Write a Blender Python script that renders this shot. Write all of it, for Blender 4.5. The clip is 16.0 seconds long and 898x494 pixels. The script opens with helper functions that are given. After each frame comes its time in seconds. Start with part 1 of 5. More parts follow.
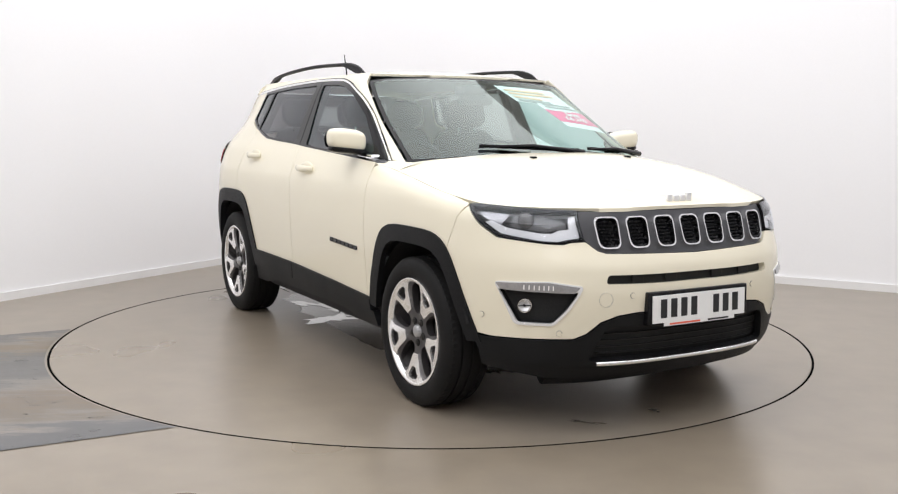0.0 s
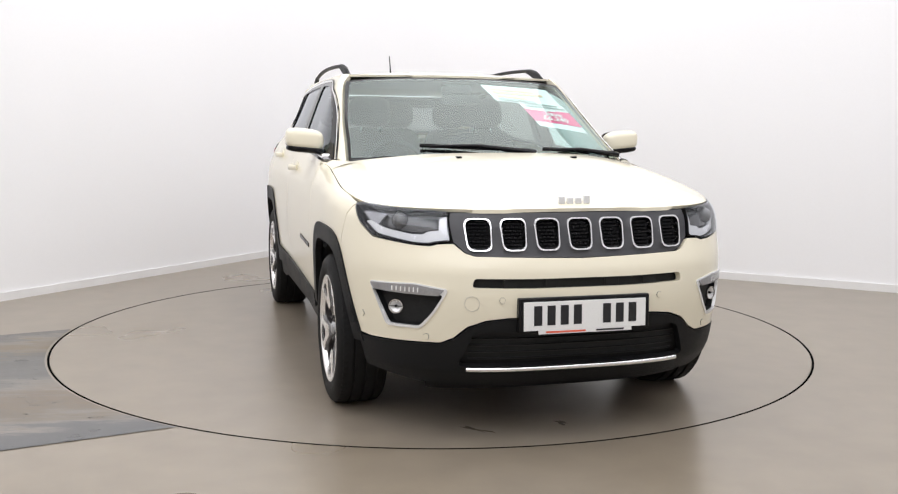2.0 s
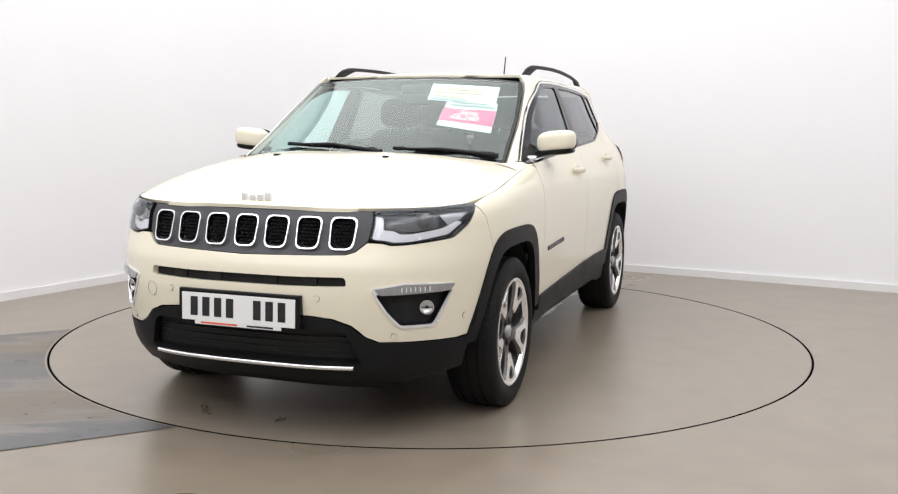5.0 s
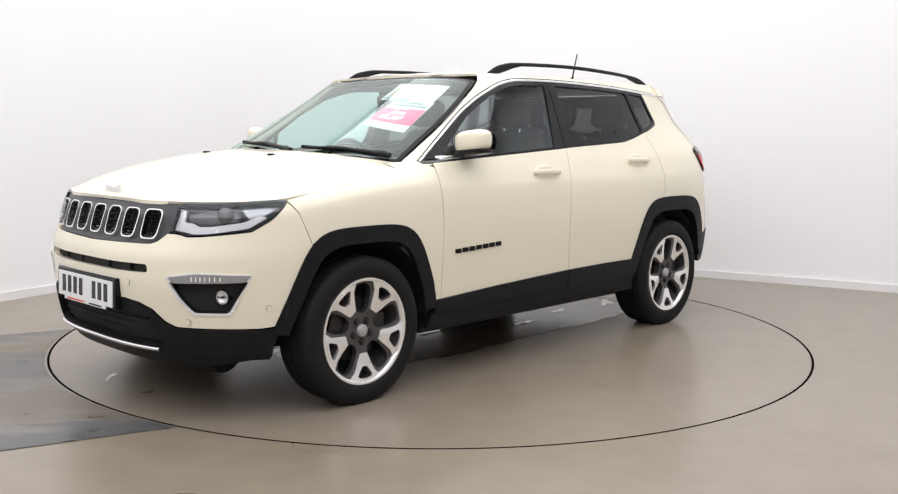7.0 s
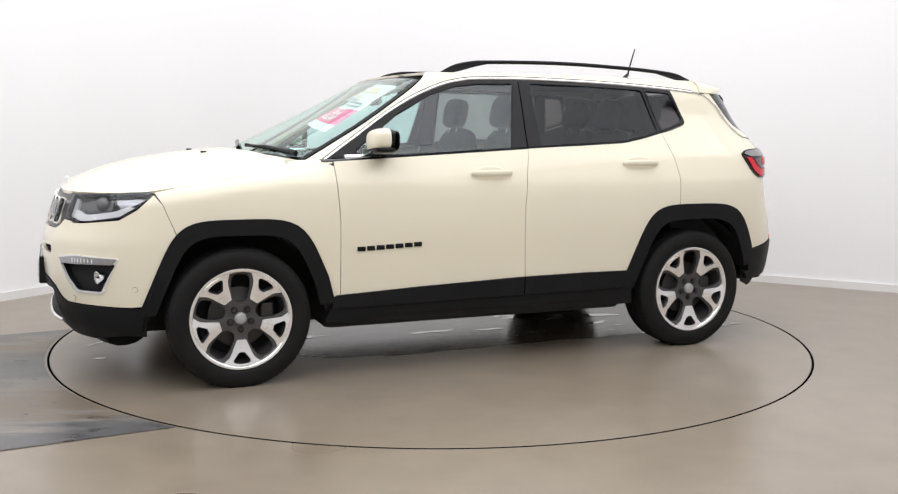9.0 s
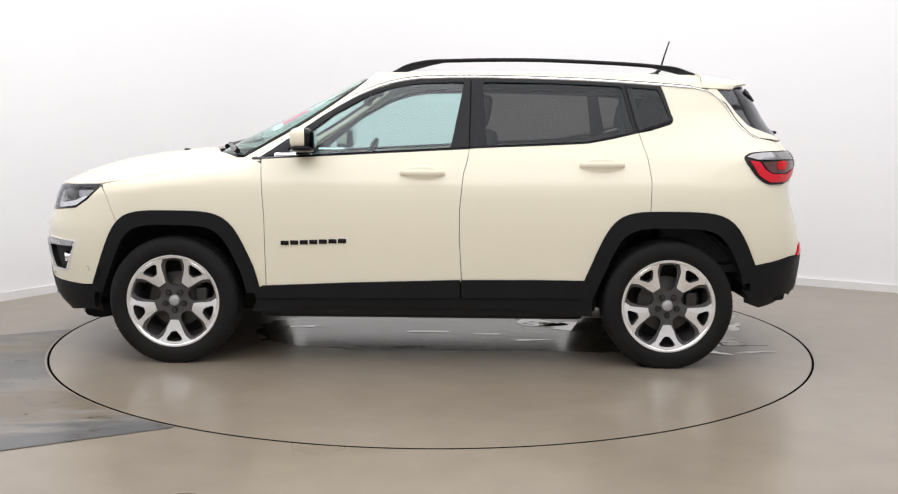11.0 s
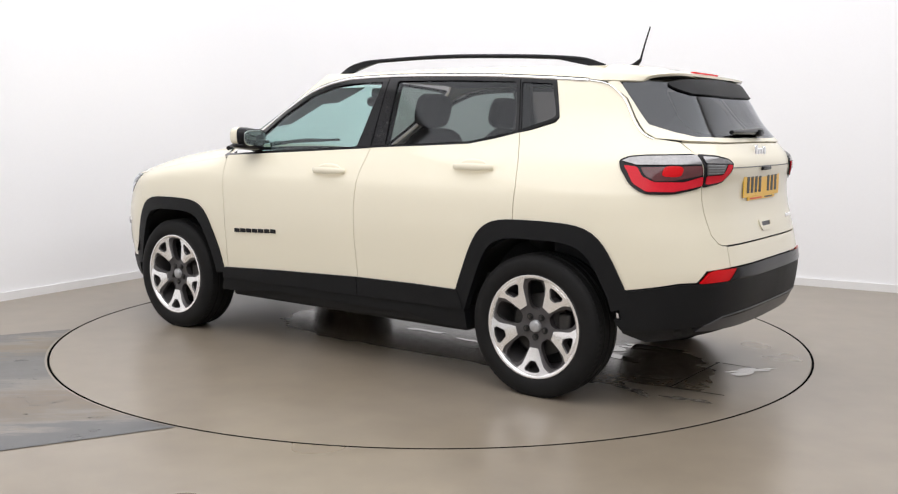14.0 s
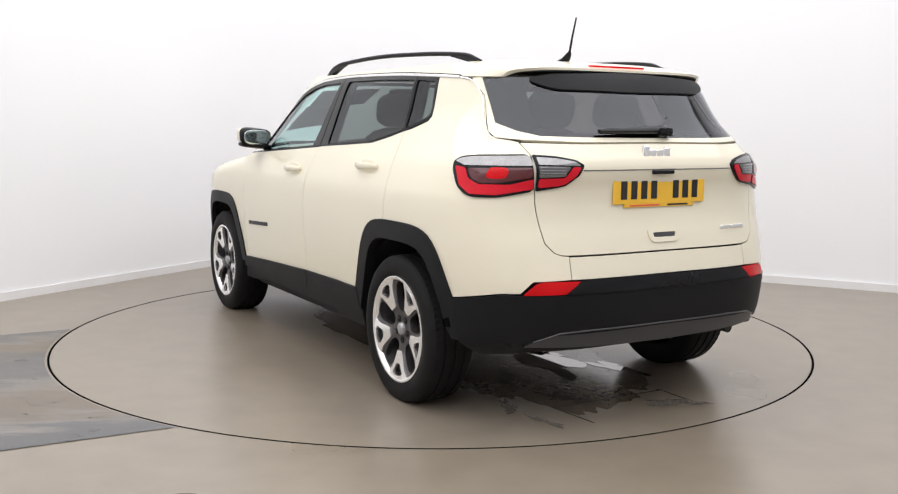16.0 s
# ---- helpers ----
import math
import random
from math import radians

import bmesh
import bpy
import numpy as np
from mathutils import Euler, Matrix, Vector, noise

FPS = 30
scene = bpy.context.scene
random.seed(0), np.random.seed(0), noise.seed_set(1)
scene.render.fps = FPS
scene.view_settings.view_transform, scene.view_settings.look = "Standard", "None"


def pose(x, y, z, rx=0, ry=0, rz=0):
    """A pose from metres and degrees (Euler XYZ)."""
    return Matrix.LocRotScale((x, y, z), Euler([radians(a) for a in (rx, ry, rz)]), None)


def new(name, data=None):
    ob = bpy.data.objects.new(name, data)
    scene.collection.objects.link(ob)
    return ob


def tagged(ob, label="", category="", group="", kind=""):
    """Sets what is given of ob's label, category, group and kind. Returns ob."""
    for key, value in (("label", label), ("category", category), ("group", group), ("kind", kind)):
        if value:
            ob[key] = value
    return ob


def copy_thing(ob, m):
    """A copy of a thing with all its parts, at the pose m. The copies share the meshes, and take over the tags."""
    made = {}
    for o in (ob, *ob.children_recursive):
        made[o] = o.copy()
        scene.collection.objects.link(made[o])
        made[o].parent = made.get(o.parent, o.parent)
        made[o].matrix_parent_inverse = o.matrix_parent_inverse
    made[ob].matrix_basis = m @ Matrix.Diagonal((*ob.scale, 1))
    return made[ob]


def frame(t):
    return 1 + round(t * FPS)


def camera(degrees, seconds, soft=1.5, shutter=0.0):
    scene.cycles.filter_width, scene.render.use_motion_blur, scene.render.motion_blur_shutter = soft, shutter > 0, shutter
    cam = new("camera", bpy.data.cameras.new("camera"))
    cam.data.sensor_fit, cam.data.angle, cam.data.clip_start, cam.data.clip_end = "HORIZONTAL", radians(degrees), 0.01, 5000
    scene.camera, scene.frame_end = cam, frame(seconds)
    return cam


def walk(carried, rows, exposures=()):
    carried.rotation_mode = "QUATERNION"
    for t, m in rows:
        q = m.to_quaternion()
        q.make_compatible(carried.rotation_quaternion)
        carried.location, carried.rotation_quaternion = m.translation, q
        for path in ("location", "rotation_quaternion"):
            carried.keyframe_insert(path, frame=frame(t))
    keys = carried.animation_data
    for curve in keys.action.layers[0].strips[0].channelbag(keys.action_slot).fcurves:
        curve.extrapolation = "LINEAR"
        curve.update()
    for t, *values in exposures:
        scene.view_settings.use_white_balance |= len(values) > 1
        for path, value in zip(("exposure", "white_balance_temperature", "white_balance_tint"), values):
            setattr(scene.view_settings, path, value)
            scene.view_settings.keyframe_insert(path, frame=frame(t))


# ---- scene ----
import mathutils.geometry
import mathutils

# ---------------------------------------------------------------- camera
cam = camera(50.47, 16.0, soft=1.2)
eye = Matrix(((0.99985, -0.00666, -0.01594, 0.0),
              (-0.01500, 0.12294, -0.99230, -5.907),
              (0.00857, 0.99239, 0.12282, 1.263),
              (0, 0, 0, 1)))
walk(cam, [(0, eye), (16, eye)], exposures=[(0, 0.0), (16, 0.0)])

# ---------------------------------------------------------------- light
world = bpy.data.worlds.new("world")
world.use_nodes = True
world.node_tree.nodes["Background"].inputs[0].default_value = (0.9, 0.95, 1.0, 1)
world.node_tree.nodes["Background"].inputs[1].default_value = 0.3
scene.world = world


def area_lamp(name, m, sx, sy, power, colour):
    data = bpy.data.lights.new(name, "AREA")
    data.shape, data.size, data.size_y, data.energy, data.color = "RECTANGLE", sx, sy, power, colour
    ob = new(name, data)
    ob.matrix_world = m
    return ob


area_lamp("ceiling_softbox", pose(-0.52, -3.28, 4.22, 0, 0, -30.9), 8.4, 12.0, 612, (0.952, 0.958, 1.0))


# ---------------------------------------------------------------- materials
def material(name, colour, rough=0.5, metal=0.0, coat=0.0, vary=0.06, scale=6.0, bump=0.0, fine=120.0, spec=0.5):
    m = bpy.data.materials.new(name)
    m.use_nodes = True
    nt = m.node_tree
    b = nt.nodes["Principled BSDF"]
    b.inputs["Roughness"].default_value = rough
    b.inputs["Metallic"].default_value = metal
    b.inputs["Coat Weight"].default_value = coat
    b.inputs["Coat Roughness"].default_value = 0.03
    b.inputs["Specular IOR Level"].default_value = spec
    tc = nt.nodes.new("ShaderNodeTexCoord")
    n1 = nt.nodes.new("ShaderNodeTexNoise")
    n1.inputs["Scale"].default_value, n1.inputs["Detail"].default_value = scale, 5
    n2 = nt.nodes.new("ShaderNodeTexNoise")
    n2.inputs["Scale"].default_value, n2.inputs["Detail"].default_value = fine, 3
    nt.links.new(tc.outputs["Object"], n1.inputs["Vector"])
    nt.links.new(tc.outputs["Object"], n2.inputs["Vector"])
    mix = nt.nodes.new("ShaderNodeMath")
    mix.operation = "ADD"
    nt.links.new(n1.outputs["Fac"], mix.inputs[0])
    nt.links.new(n2.outputs["Fac"], mix.inputs[1])
    ramp = nt.nodes.new("ShaderNodeMapRange")
    ramp.inputs["From Min"].default_value, ramp.inputs["From Max"].default_value = 0.6, 1.4
    ramp.inputs["To Min"].default_value, ramp.inputs["To Max"].default_value = 1 - vary, 1 + vary
    nt.links.new(mix.outputs[0], ramp.inputs["Value"])
    mul = nt.nodes.new("ShaderNodeVectorMath")
    mul.operation = "SCALE"
    mul.inputs[0].default_value = colour
    nt.links.new(ramp.outputs[0], mul.inputs["Scale"])
    nt.links.new(mul.outputs[0], b.inputs["Base Color"])
    r2 = nt.nodes.new("ShaderNodeMapRange")
    r2.inputs["From Min"].default_value, r2.inputs["From Max"].default_value = 0.6, 1.4
    r2.inputs["To Min"].default_value, r2.inputs["To Max"].default_value = rough * 0.85, min(1, rough * 1.15)
    nt.links.new(mix.outputs[0], r2.inputs["Value"])
    nt.links.new(r2.outputs[0], b.inputs["Roughness"])
    if bump:
        bn = nt.nodes.new("ShaderNodeBump")
        bn.inputs["Strength"].default_value, bn.inputs["Distance"].default_value = bump, 0.002
        nt.links.new(n2.outputs["Fac"], bn.inputs["Height"])
        nt.links.new(bn.outputs[0], b.inputs["Normal"])
    return m


def glass_material(name, tint, clear, rough=0.0, face=0.09, sheen=(0.93, 0.96, 1.0)):
    """A thin pane: tinted see-through mixed with a mirror-like surface by Fresnel."""
    m = bpy.data.materials.new(name)
    m.use_nodes = True
    nt = m.node_tree
    nt.nodes.remove(nt.nodes["Principled BSDF"])
    out = nt.nodes["Material Output"]
    tr = nt.nodes.new("ShaderNodeBsdfTransparent")
    tr.inputs[0].default_value = (*[c * clear for c in tint], 1)
    gl = nt.nodes.new("ShaderNodeBsdfGlossy")
    gl.inputs["Roughness"].default_value = rough
    gl.inputs["Color"].default_value = (*sheen, 1)
    lw = nt.nodes.new("ShaderNodeLayerWeight")
    lw.inputs["Blend"].default_value = 0.5
    pw = nt.nodes.new("ShaderNodeMath")
    pw.operation = "POWER"
    pw.inputs[1].default_value = 5.0
    nt.links.new(lw.outputs["Facing"], pw.inputs[0])
    fr = nt.nodes.new("ShaderNodeMapRange")
    fr.inputs["To Min"].default_value, fr.inputs["To Max"].default_value = face, 1.0
    nt.links.new(pw.outputs[0], fr.inputs["Value"])
    mx = nt.nodes.new("ShaderNodeMixShader")
    nt.links.new(fr.outputs[0], mx.inputs[0])
    nt.links.new(tr.outputs[0], mx.inputs[1])
    nt.links.new(gl.outputs[0], mx.inputs[2])
    nt.links.new(mx.outputs[0], out.inputs["Surface"])
    return m


PAINT = material("cream_paint", (0.80, 0.745, 0.59), 0.42, coat=0.8, vary=0.015, scale=2.0, fine=900, spec=0.2)
CLAD = material("black_textured_plastic", (0.010, 0.0103, 0.011), 0.5, vary=0.2, spec=0.16, bump=0.25, fine=700)
GLOSSBLACK = material("gloss_black", (0.008, 0.008, 0.009), 0.14, vary=0.1, spec=0.22)
DARK = material("dark_void", (0.008, 0.008, 0.008), 0.8, vary=0.3)
SEAL = material("seal_rubber", (0.006, 0.006, 0.006), 0.9, vary=0.3, spec=0.0)
GRILLE = material("dark_grey_grille", (0.05, 0.05, 0.055), 0.35, vary=0.1)
CHROME = material("chrome", (0.95, 0.95, 0.95), 0.16, metal=1.0, vary=0.02)
MIRROR = material("mirror_glass", (0.50, 0.57, 0.54), 0.03, metal=1.0, vary=0.02)
ALLOY = material("machined_alloy", (0.95, 0.94, 0.925), 0.2, metal=0.8, vary=0.05, scale=20)
ALLOYDARK = material("grey_alloy", (0.075, 0.07, 0.07), 0.4, metal=0.4, vary=0.15)
STEEL = material("brake_steel", (0.07, 0.066, 0.062), 0.5, metal=0.8, vary=0.2, scale=25)
RUBBER = material("tyre_rubber", (0.012, 0.0117, 0.0115), 0.62, vary=0.25, scale=14, spec=0.13, bump=0.2, fine=300)
INTERIOR = material("dark_upholstery", (0.026, 0.0265, 0.028), 0.8, vary=0.2, fine=60)
HEADLINING = material("grey_headlining", (0.42, 0.41, 0.38), 0.9, vary=0.06, bump=0.2)
PLATEW = material("white_plate", (0.82, 0.82, 0.80), 0.3, vary=0.03)
PLATEY = material("yellow_plate", (0.86, 0.50, 0.04), 0.3, vary=0.03)
INK = material("black_ink", (0.012, 0.012, 0.014), 0.4, vary=0.05)
REDINK = material("red_ink", (0.75, 0.12, 0.06), 0.5, vary=0.05)
PINK = material("pink_card", (0.86, 0.10, 0.26), 0.6, vary=0.05)
CARD = material("white_card", (0.84, 0.83, 0.82), 0.6, vary=0.03)
ORANGE = material("pale_orange_ink", (0.85, 0.55, 0.36), 0.6, vary=0.05)
REDLENS = material("red_lens", (0.58, 0.004, 0.007), 0.2, spec=0.25, vary=0.1)
REDGLOW = material("bright_red_lens", (0.60, 0.012, 0.026), 0.2, spec=0.25, vary=0.08)
CLEARBAND = material("clear_smooth_lens", (0.30, 0.297, 0.297), 0.14, metal=0.7, vary=0.22, scale=22)
CLEARLENS = material("clear_ribbed_lens", (0.40, 0.40, 0.41), 0.18, metal=0.6, vary=0.15, scale=30)
REDSMOKE = material("red_smoked_lens", (0.085, 0.012, 0.014), 0.15, coat=0.5, vary=0.2)
SMOKE = material("smoked_lens", (0.085, 0.083, 0.082), 0.15, coat=0.6, vary=0.2)
SILVER = material("lamp_reflector", (0.84, 0.84, 0.84), 0.25, metal=0.35, vary=0.06, scale=20)
LAMPGREY = material("lamp_housing_grey", (0.38, 0.38, 0.38), 0.3, metal=0.3, vary=0.12, scale=30)
WATER = material("wet_film", (0.235, 0.208, 0.175), 0.03, vary=0.1, coat=1.0)
GLASS = glass_material("windscreen_glass", (0.76, 0.96, 0.93), 0.93, face=0.095, sheen=(0.90, 0.98, 0.93))
SIDEGLASS = glass_material("side_glass", (0.76, 0.95, 0.93), 0.86, face=0.07)
PRIVACY = glass_material("privacy_glass", (0.57, 0.56, 0.545), 0.48, face=0.03)
REARGLASS = glass_material("rear_glass", (0.56, 0.51, 0.52), 0.42, face=0.07)
LAMPGLASS = glass_material("lamp_lens", (0.97, 0.98, 1.0), 0.97, face=0.045)
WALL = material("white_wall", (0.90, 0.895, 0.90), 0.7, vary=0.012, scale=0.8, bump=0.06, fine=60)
# tone for the unseen back walls, set to dim reflections on the car
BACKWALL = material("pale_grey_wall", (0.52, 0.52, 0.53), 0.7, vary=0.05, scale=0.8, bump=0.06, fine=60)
SKIRT = material("white_skirting", (0.82, 0.81, 0.80), 0.45, vary=0.02)
# ---------------------------------------------------------------- geometry helpers
def hermite(xs, ys):
    """A smooth monotone curve through a few design stations."""
    xs, ys = np.array(xs, float), np.array(ys, float)
    d = np.diff(ys) / np.diff(xs)
    m = np.zeros_like(ys)
    m[0], m[-1] = d[0], d[-1]
    for i in range(1, len(xs) - 1):
        m[i] = 0 if d[i - 1] * d[i] <= 0 else 2 * d[i - 1] * d[i] / (d[i - 1] + d[i])

    def f(x):
        x = np.clip(np.asarray(x, float), xs[0], xs[-1])
        i = np.clip(np.searchsorted(xs, x) - 1, 0, len(xs) - 2)
        h = xs[i + 1] - xs[i]
        t = (x - xs[i]) / h
        return ((1 + 2 * t) * (1 - t) ** 2 * ys[i] + t * (1 - t) ** 2 * h * m[i]
                + t * t * (3 - 2 * t) * ys[i + 1] + t * t * (t - 1) * h * m[i + 1])
    return f


def smooth01(a, b, x):
    t = np.clip((np.asarray(x, float) - a) / (b - a), 0, 1)
    return t * t * (3 - 2 * t)


def part(name, data, mat, parent, label=""):
    """Links a bmesh or a mesh as one object under a thing or a part."""
    if isinstance(data, bmesh.types.BMesh):
        me = bpy.data.meshes.new(name)
        data.to_mesh(me)
        data.free()
    else:
        me = data
    for mt in (mat if isinstance(mat, (list, tuple)) else [mat]):
        me.materials.append(mt)
    ob = new(name, me)
    ob.parent = parent
    if label:
        tagged(ob, label)
    return ob


def empty(name, parent=None):
    ob = new(name)
    ob.empty_display_size = 0.1
    ob.parent = parent
    return ob


def inside(px, py, poly):
    px, py = np.asarray(px), np.asarray(py)
    r = np.zeros(px.shape, bool)
    n = len(poly)
    for i in range(n):
        x0, y0 = poly[i]
        x1, y1 = poly[(i + 1) % n]
        if y0 == y1:
            continue
        c = ((y0 > py) != (y1 > py)) & (px < (x1 - x0) * (py - y0) / (y1 - y0) + x0)
        r ^= c
    return r


def resample(poly, step):
    out = []
    for i, a in enumerate(poly):
        b = poly[(i + 1) % len(poly)]
        k = max(1, int(math.ceil(math.dist(a, b) / step)))
        out += [(a[0] + (b[0] - a[0]) * j / k, a[1] + (b[1] - a[1]) * j / k) for j in range(k)]
    return out


def rounded(poly, r, k=5):
    """The outline with its corners rounded."""
    out = []
    n = len(poly)
    for i in range(n):
        p, a, b = Vector(poly[i]), Vector(poly[i - 1]), Vector(poly[(i + 1) % n])
        da, db = a - p, b - p
        q = min(r, da.length * 0.45, db.length * 0.45)
        if q < 1e-5:
            out.append(tuple(p))
            continue
        s, e = p + da.normalized() * q, p + db.normalized() * q
        for j in range(k + 1):
            t = j / k
            v = s * (1 - t) ** 2 + p * 2 * t * (1 - t) + e * t * t
            out.append((v.x, v.y))
    return out


def sheet(outline, fn, step=0.035, holes=(), lift=0.0, depth=0.028, mirror=False, flip=False):
    """A panel: a plane outline with holes, laid on the surface fn(u, v), with turned-in edges."""
    rings = [resample(outline, step)] + [resample(h, step) for h in holes]
    pts, edges = [], []
    for r in rings:
        o = len(pts)
        pts += r
        edges += [(o + i, o + (i + 1) % len(r)) for i in range(len(r))]
    b = np.array(pts)
    lo, hi = b.min(0), b.max(0)
    gx, gy = np.meshgrid(np.arange(lo[0] + step / 2, hi[0], step), np.arange(lo[1] + step / 2, hi[1], step))
    gx, gy = gx.ravel(), gy.ravel()
    ok = inside(gx, gy, rings[0])
    for h in rings[1:]:
        ok &= ~inside(gx, gy, h)
    gx, gy = gx[ok], gy[ok]
    if len(gx):
        d = np.full(len(gx), 9.0)
        for i, j in edges:
            a, c = b[i], b[j]
            ac = c - a
            t = np.clip(((gx - a[0]) * ac[0] + (gy - a[1]) * ac[1]) / max(ac @ ac, 1e-12), 0, 1)
            d = np.minimum(d, np.hypot(gx - a[0] - t * ac[0], gy - a[1] - t * ac[1]))
        gx, gy = gx[d > step * 0.4], gy[d > step * 0.4]
    allp = pts + list(zip(gx.tolist(), gy.tolist()))
    vs, _, fs, *_ = mathutils.geometry.delaunay_2d_cdt([Vector(p) for p in allp], edges, [], 0, 1e-6)
    uv = np.array([tuple(v) for v in vs])
    fs = np.array([f for f in fs if len(f) == 3])
    c = uv[fs].mean(1)
    ok = inside(c[:, 0], c[:, 1], rings[0])
    for h in rings[1:]:
        ok &= ~inside(c[:, 0], c[:, 1], h)
    fs = fs[ok]
    e = 1e-4
    P = fn(uv[:, 0], uv[:, 1])
    n = np.cross(fn(uv[:, 0] + e, uv[:, 1]) - P, fn(uv[:, 0], uv[:, 1] + e) - P)
    n /= np.linalg.norm(n, axis=1)[:, None] + 1e-12
    if flip:
        n = -n
    # one winding for all, in keeping with the normals
    g = np.cross(P[fs[:, 1]] - P[fs[:, 0]], P[fs[:, 2]] - P[fs[:, 0]])
    bad = (g * n[fs[:, 0]]).sum(1) < 0
    fs[bad] = fs[bad][:, ::-1]
    P = P + n * lift
    count = {}
    for f in fs:
        for i in range(3):
            count[(f[i], f[(i + 1) % 3])] = 1
    rim = [k for k in count if (k[1], k[0]) not in count]
    V, N, F = P.tolist(), n.tolist(), fs.tolist()
    if depth:
        made = {}
        for i, j in rim:
            d = P[j] - P[i]
            side = np.cross(d, n[i])
            side /= np.linalg.norm(side) + 1e-12
            k = len(V)
            for q in (i, j):
                V.append((P[q]).tolist()), N.append(side.tolist())
            for q in (j, i):
                V.append((P[q] - n[q] * depth).tolist()), N.append(side.tolist())
            F.append([k + 1, k, k + 3, k + 2])
    V, N = np.array(V), np.array(N)
    if mirror:
        V[:, 1] *= -1
        N[:, 1] *= -1
        F = [f[::-1] for f in F]
    me = bpy.data.meshes.new("panel")
    me.from_pydata(V.tolist(), [], F)
    me.polygons.foreach_set("use_smooth", [True] * len(F))
    me.normals_split_custom_set_from_vertices(N.tolist())
    return me


def grid_mesh(fn, us, vs, closed_u=False):
    """A smooth sheet through fn(u, v) on a grid."""
    bm = bmesh.new()
    rows = [[bm.verts.new(fn(u, v)) for v in vs] for u in us]
    n = len(rows)
    for i in range(n if closed_u else n - 1):
        for j in range(len(vs) - 1):
            f = bm.faces.new((rows[i][j], rows[(i + 1) % n][j], rows[(i + 1) % n][j + 1], rows[i][j + 1]))
            f.smooth = True
    return bm


def box(bm, x0, x1, y0, y1, z0, z1, bevel=0.0, seg=2, m=None):
    r = bmesh.ops.create_cube(bm, size=1)["verts"]
    for v in r:
        v.co = Vector(((x0 + x1) / 2 + v.co.x * (x1 - x0), (y0 + y1) / 2 + v.co.y * (y1 - y0), (z0 + z1) / 2 + v.co.z * (z1 - z0)))
    if bevel:
        es = list({e for v in r for e in v.link_edges})
        r2 = bmesh.ops.bevel(bm, geom=es, offset=bevel, segments=seg, affect="EDGES", profile=0.6)
        r = list({v for f in r2["faces"] for v in f.verts} | {v for v in r if v.is_valid})
        for f in r2["faces"]:
            f.smooth = True
    if m is not None:
        bmesh.ops.transform(bm, matrix=m, verts=r)
    return r


def tube(bm, path, rx, rz=None, sides=10, taper=None, up=(0, 0, 1)):
    """A bar of oval section along a path of points."""
    rz = rz or rx
    path = [Vector(p) for p in path]
    rings = []
    for i, p in enumerate(path):
        t = (path[min(i + 1, len(path) - 1)] - path[max(i - 1, 0)]).normalized()
        s = t.cross(Vector(up)).normalized()
        w = s.cross(t).normalized()
        k = taper(i / (len(path) - 1)) if taper else 1
        rings.append([bm.verts.new(p + s * (rx * k * math.cos(2 * math.pi * a / sides)) + w * (rz * k * math.sin(2 * math.pi * a / sides))) for a in range(sides)])
    for a, b in zip(rings, rings[1:]):
        for j in range(sides):
            f = bm.faces.new((a[j], a[(j + 1) % sides], b[(j + 1) % sides], b[j]))
            f.smooth = True
    bm.faces.new(rings[0])
    bm.faces.new(rings[-1][::-1])


def revolve(bm, profile, seg=48, axis="y"):
    """Turns a profile of (radius, along) about the y axis."""
    rings = []
    for k in range(seg):
        a = 2 * math.pi * k / seg
        rings.append([bm.verts.new((r * math.cos(a), y, r * math.sin(a))) for r, y in profile])
    for k in range(seg):
        p, q = rings[k], rings[(k + 1) % seg]
        for j in range(len(profile) - 1):
            f = bm.faces.new((p[j], p[j + 1], q[j + 1], q[j]))
            f.smooth = True


def finish(bm):
    bmesh.ops.recalc_face_normals(bm, faces=bm.faces)
    for e in bm.edges:
        if len(e.link_faces) == 2 and e.calc_face_angle(0) > 0.9:
            e.smooth = False
    return bm


# ---------------------------------------------------------------- room
# a square-cornered studio turned to the camera, its far corner rounded
CORNER, ALONG, ACROSS = Vector((-1.147, 4.235)), Vector((-0.514, -0.858)), Vector((0.873, -0.489))
ROOM_L, ROOM_W, COVE = 12.5, 8.8, 1.1
ROOM = [CORNER + ALONG * ROOM_L * (1 - k / 14) + ALONG * COVE * (k / 14) for k in range(14)]
ROOM += [CORNER + (ALONG + ACROSS) * COVE - (ALONG * math.sin(a) + ACROSS * math.cos(a)) * COVE for a in np.linspace(0, math.pi / 2, 14)]
ROOM += [CORNER + ACROSS * (COVE + (ROOM_W - COVE) * k / 10) for k in range(1, 11)]
ROOM_H = 4.3


def wall_strip(path, z0, z1, t0, t1):
    """An upright strip along the path, from t0 to t1 metres outside it."""
    bm = bmesh.new()
    cols = []
    n = len(path)
    for i, p in enumerate(path):
        d = (path[min(i + 1, n - 1)] - path[max(i - 1, 0)]).normalized()
        o = Vector((-d.y, d.x))
        a, b = p + o * t0, p + o * t1
        cols.append([bm.verts.new((*a, z0)), bm.verts.new((*a, z1)), bm.verts.new((*b, z1)), bm.verts.new((*b, z0))])
    for a, b in zip(cols, cols[1:]):
        for j in range(4):
            bm.faces.new((a[j], a[(j + 1) % 4], b[(j + 1) % 4], b[j])).smooth = j in (0, 2)
    bm.faces.new(cols[0]), bm.faces.new(cols[-1][::-1])
    return finish(bm)


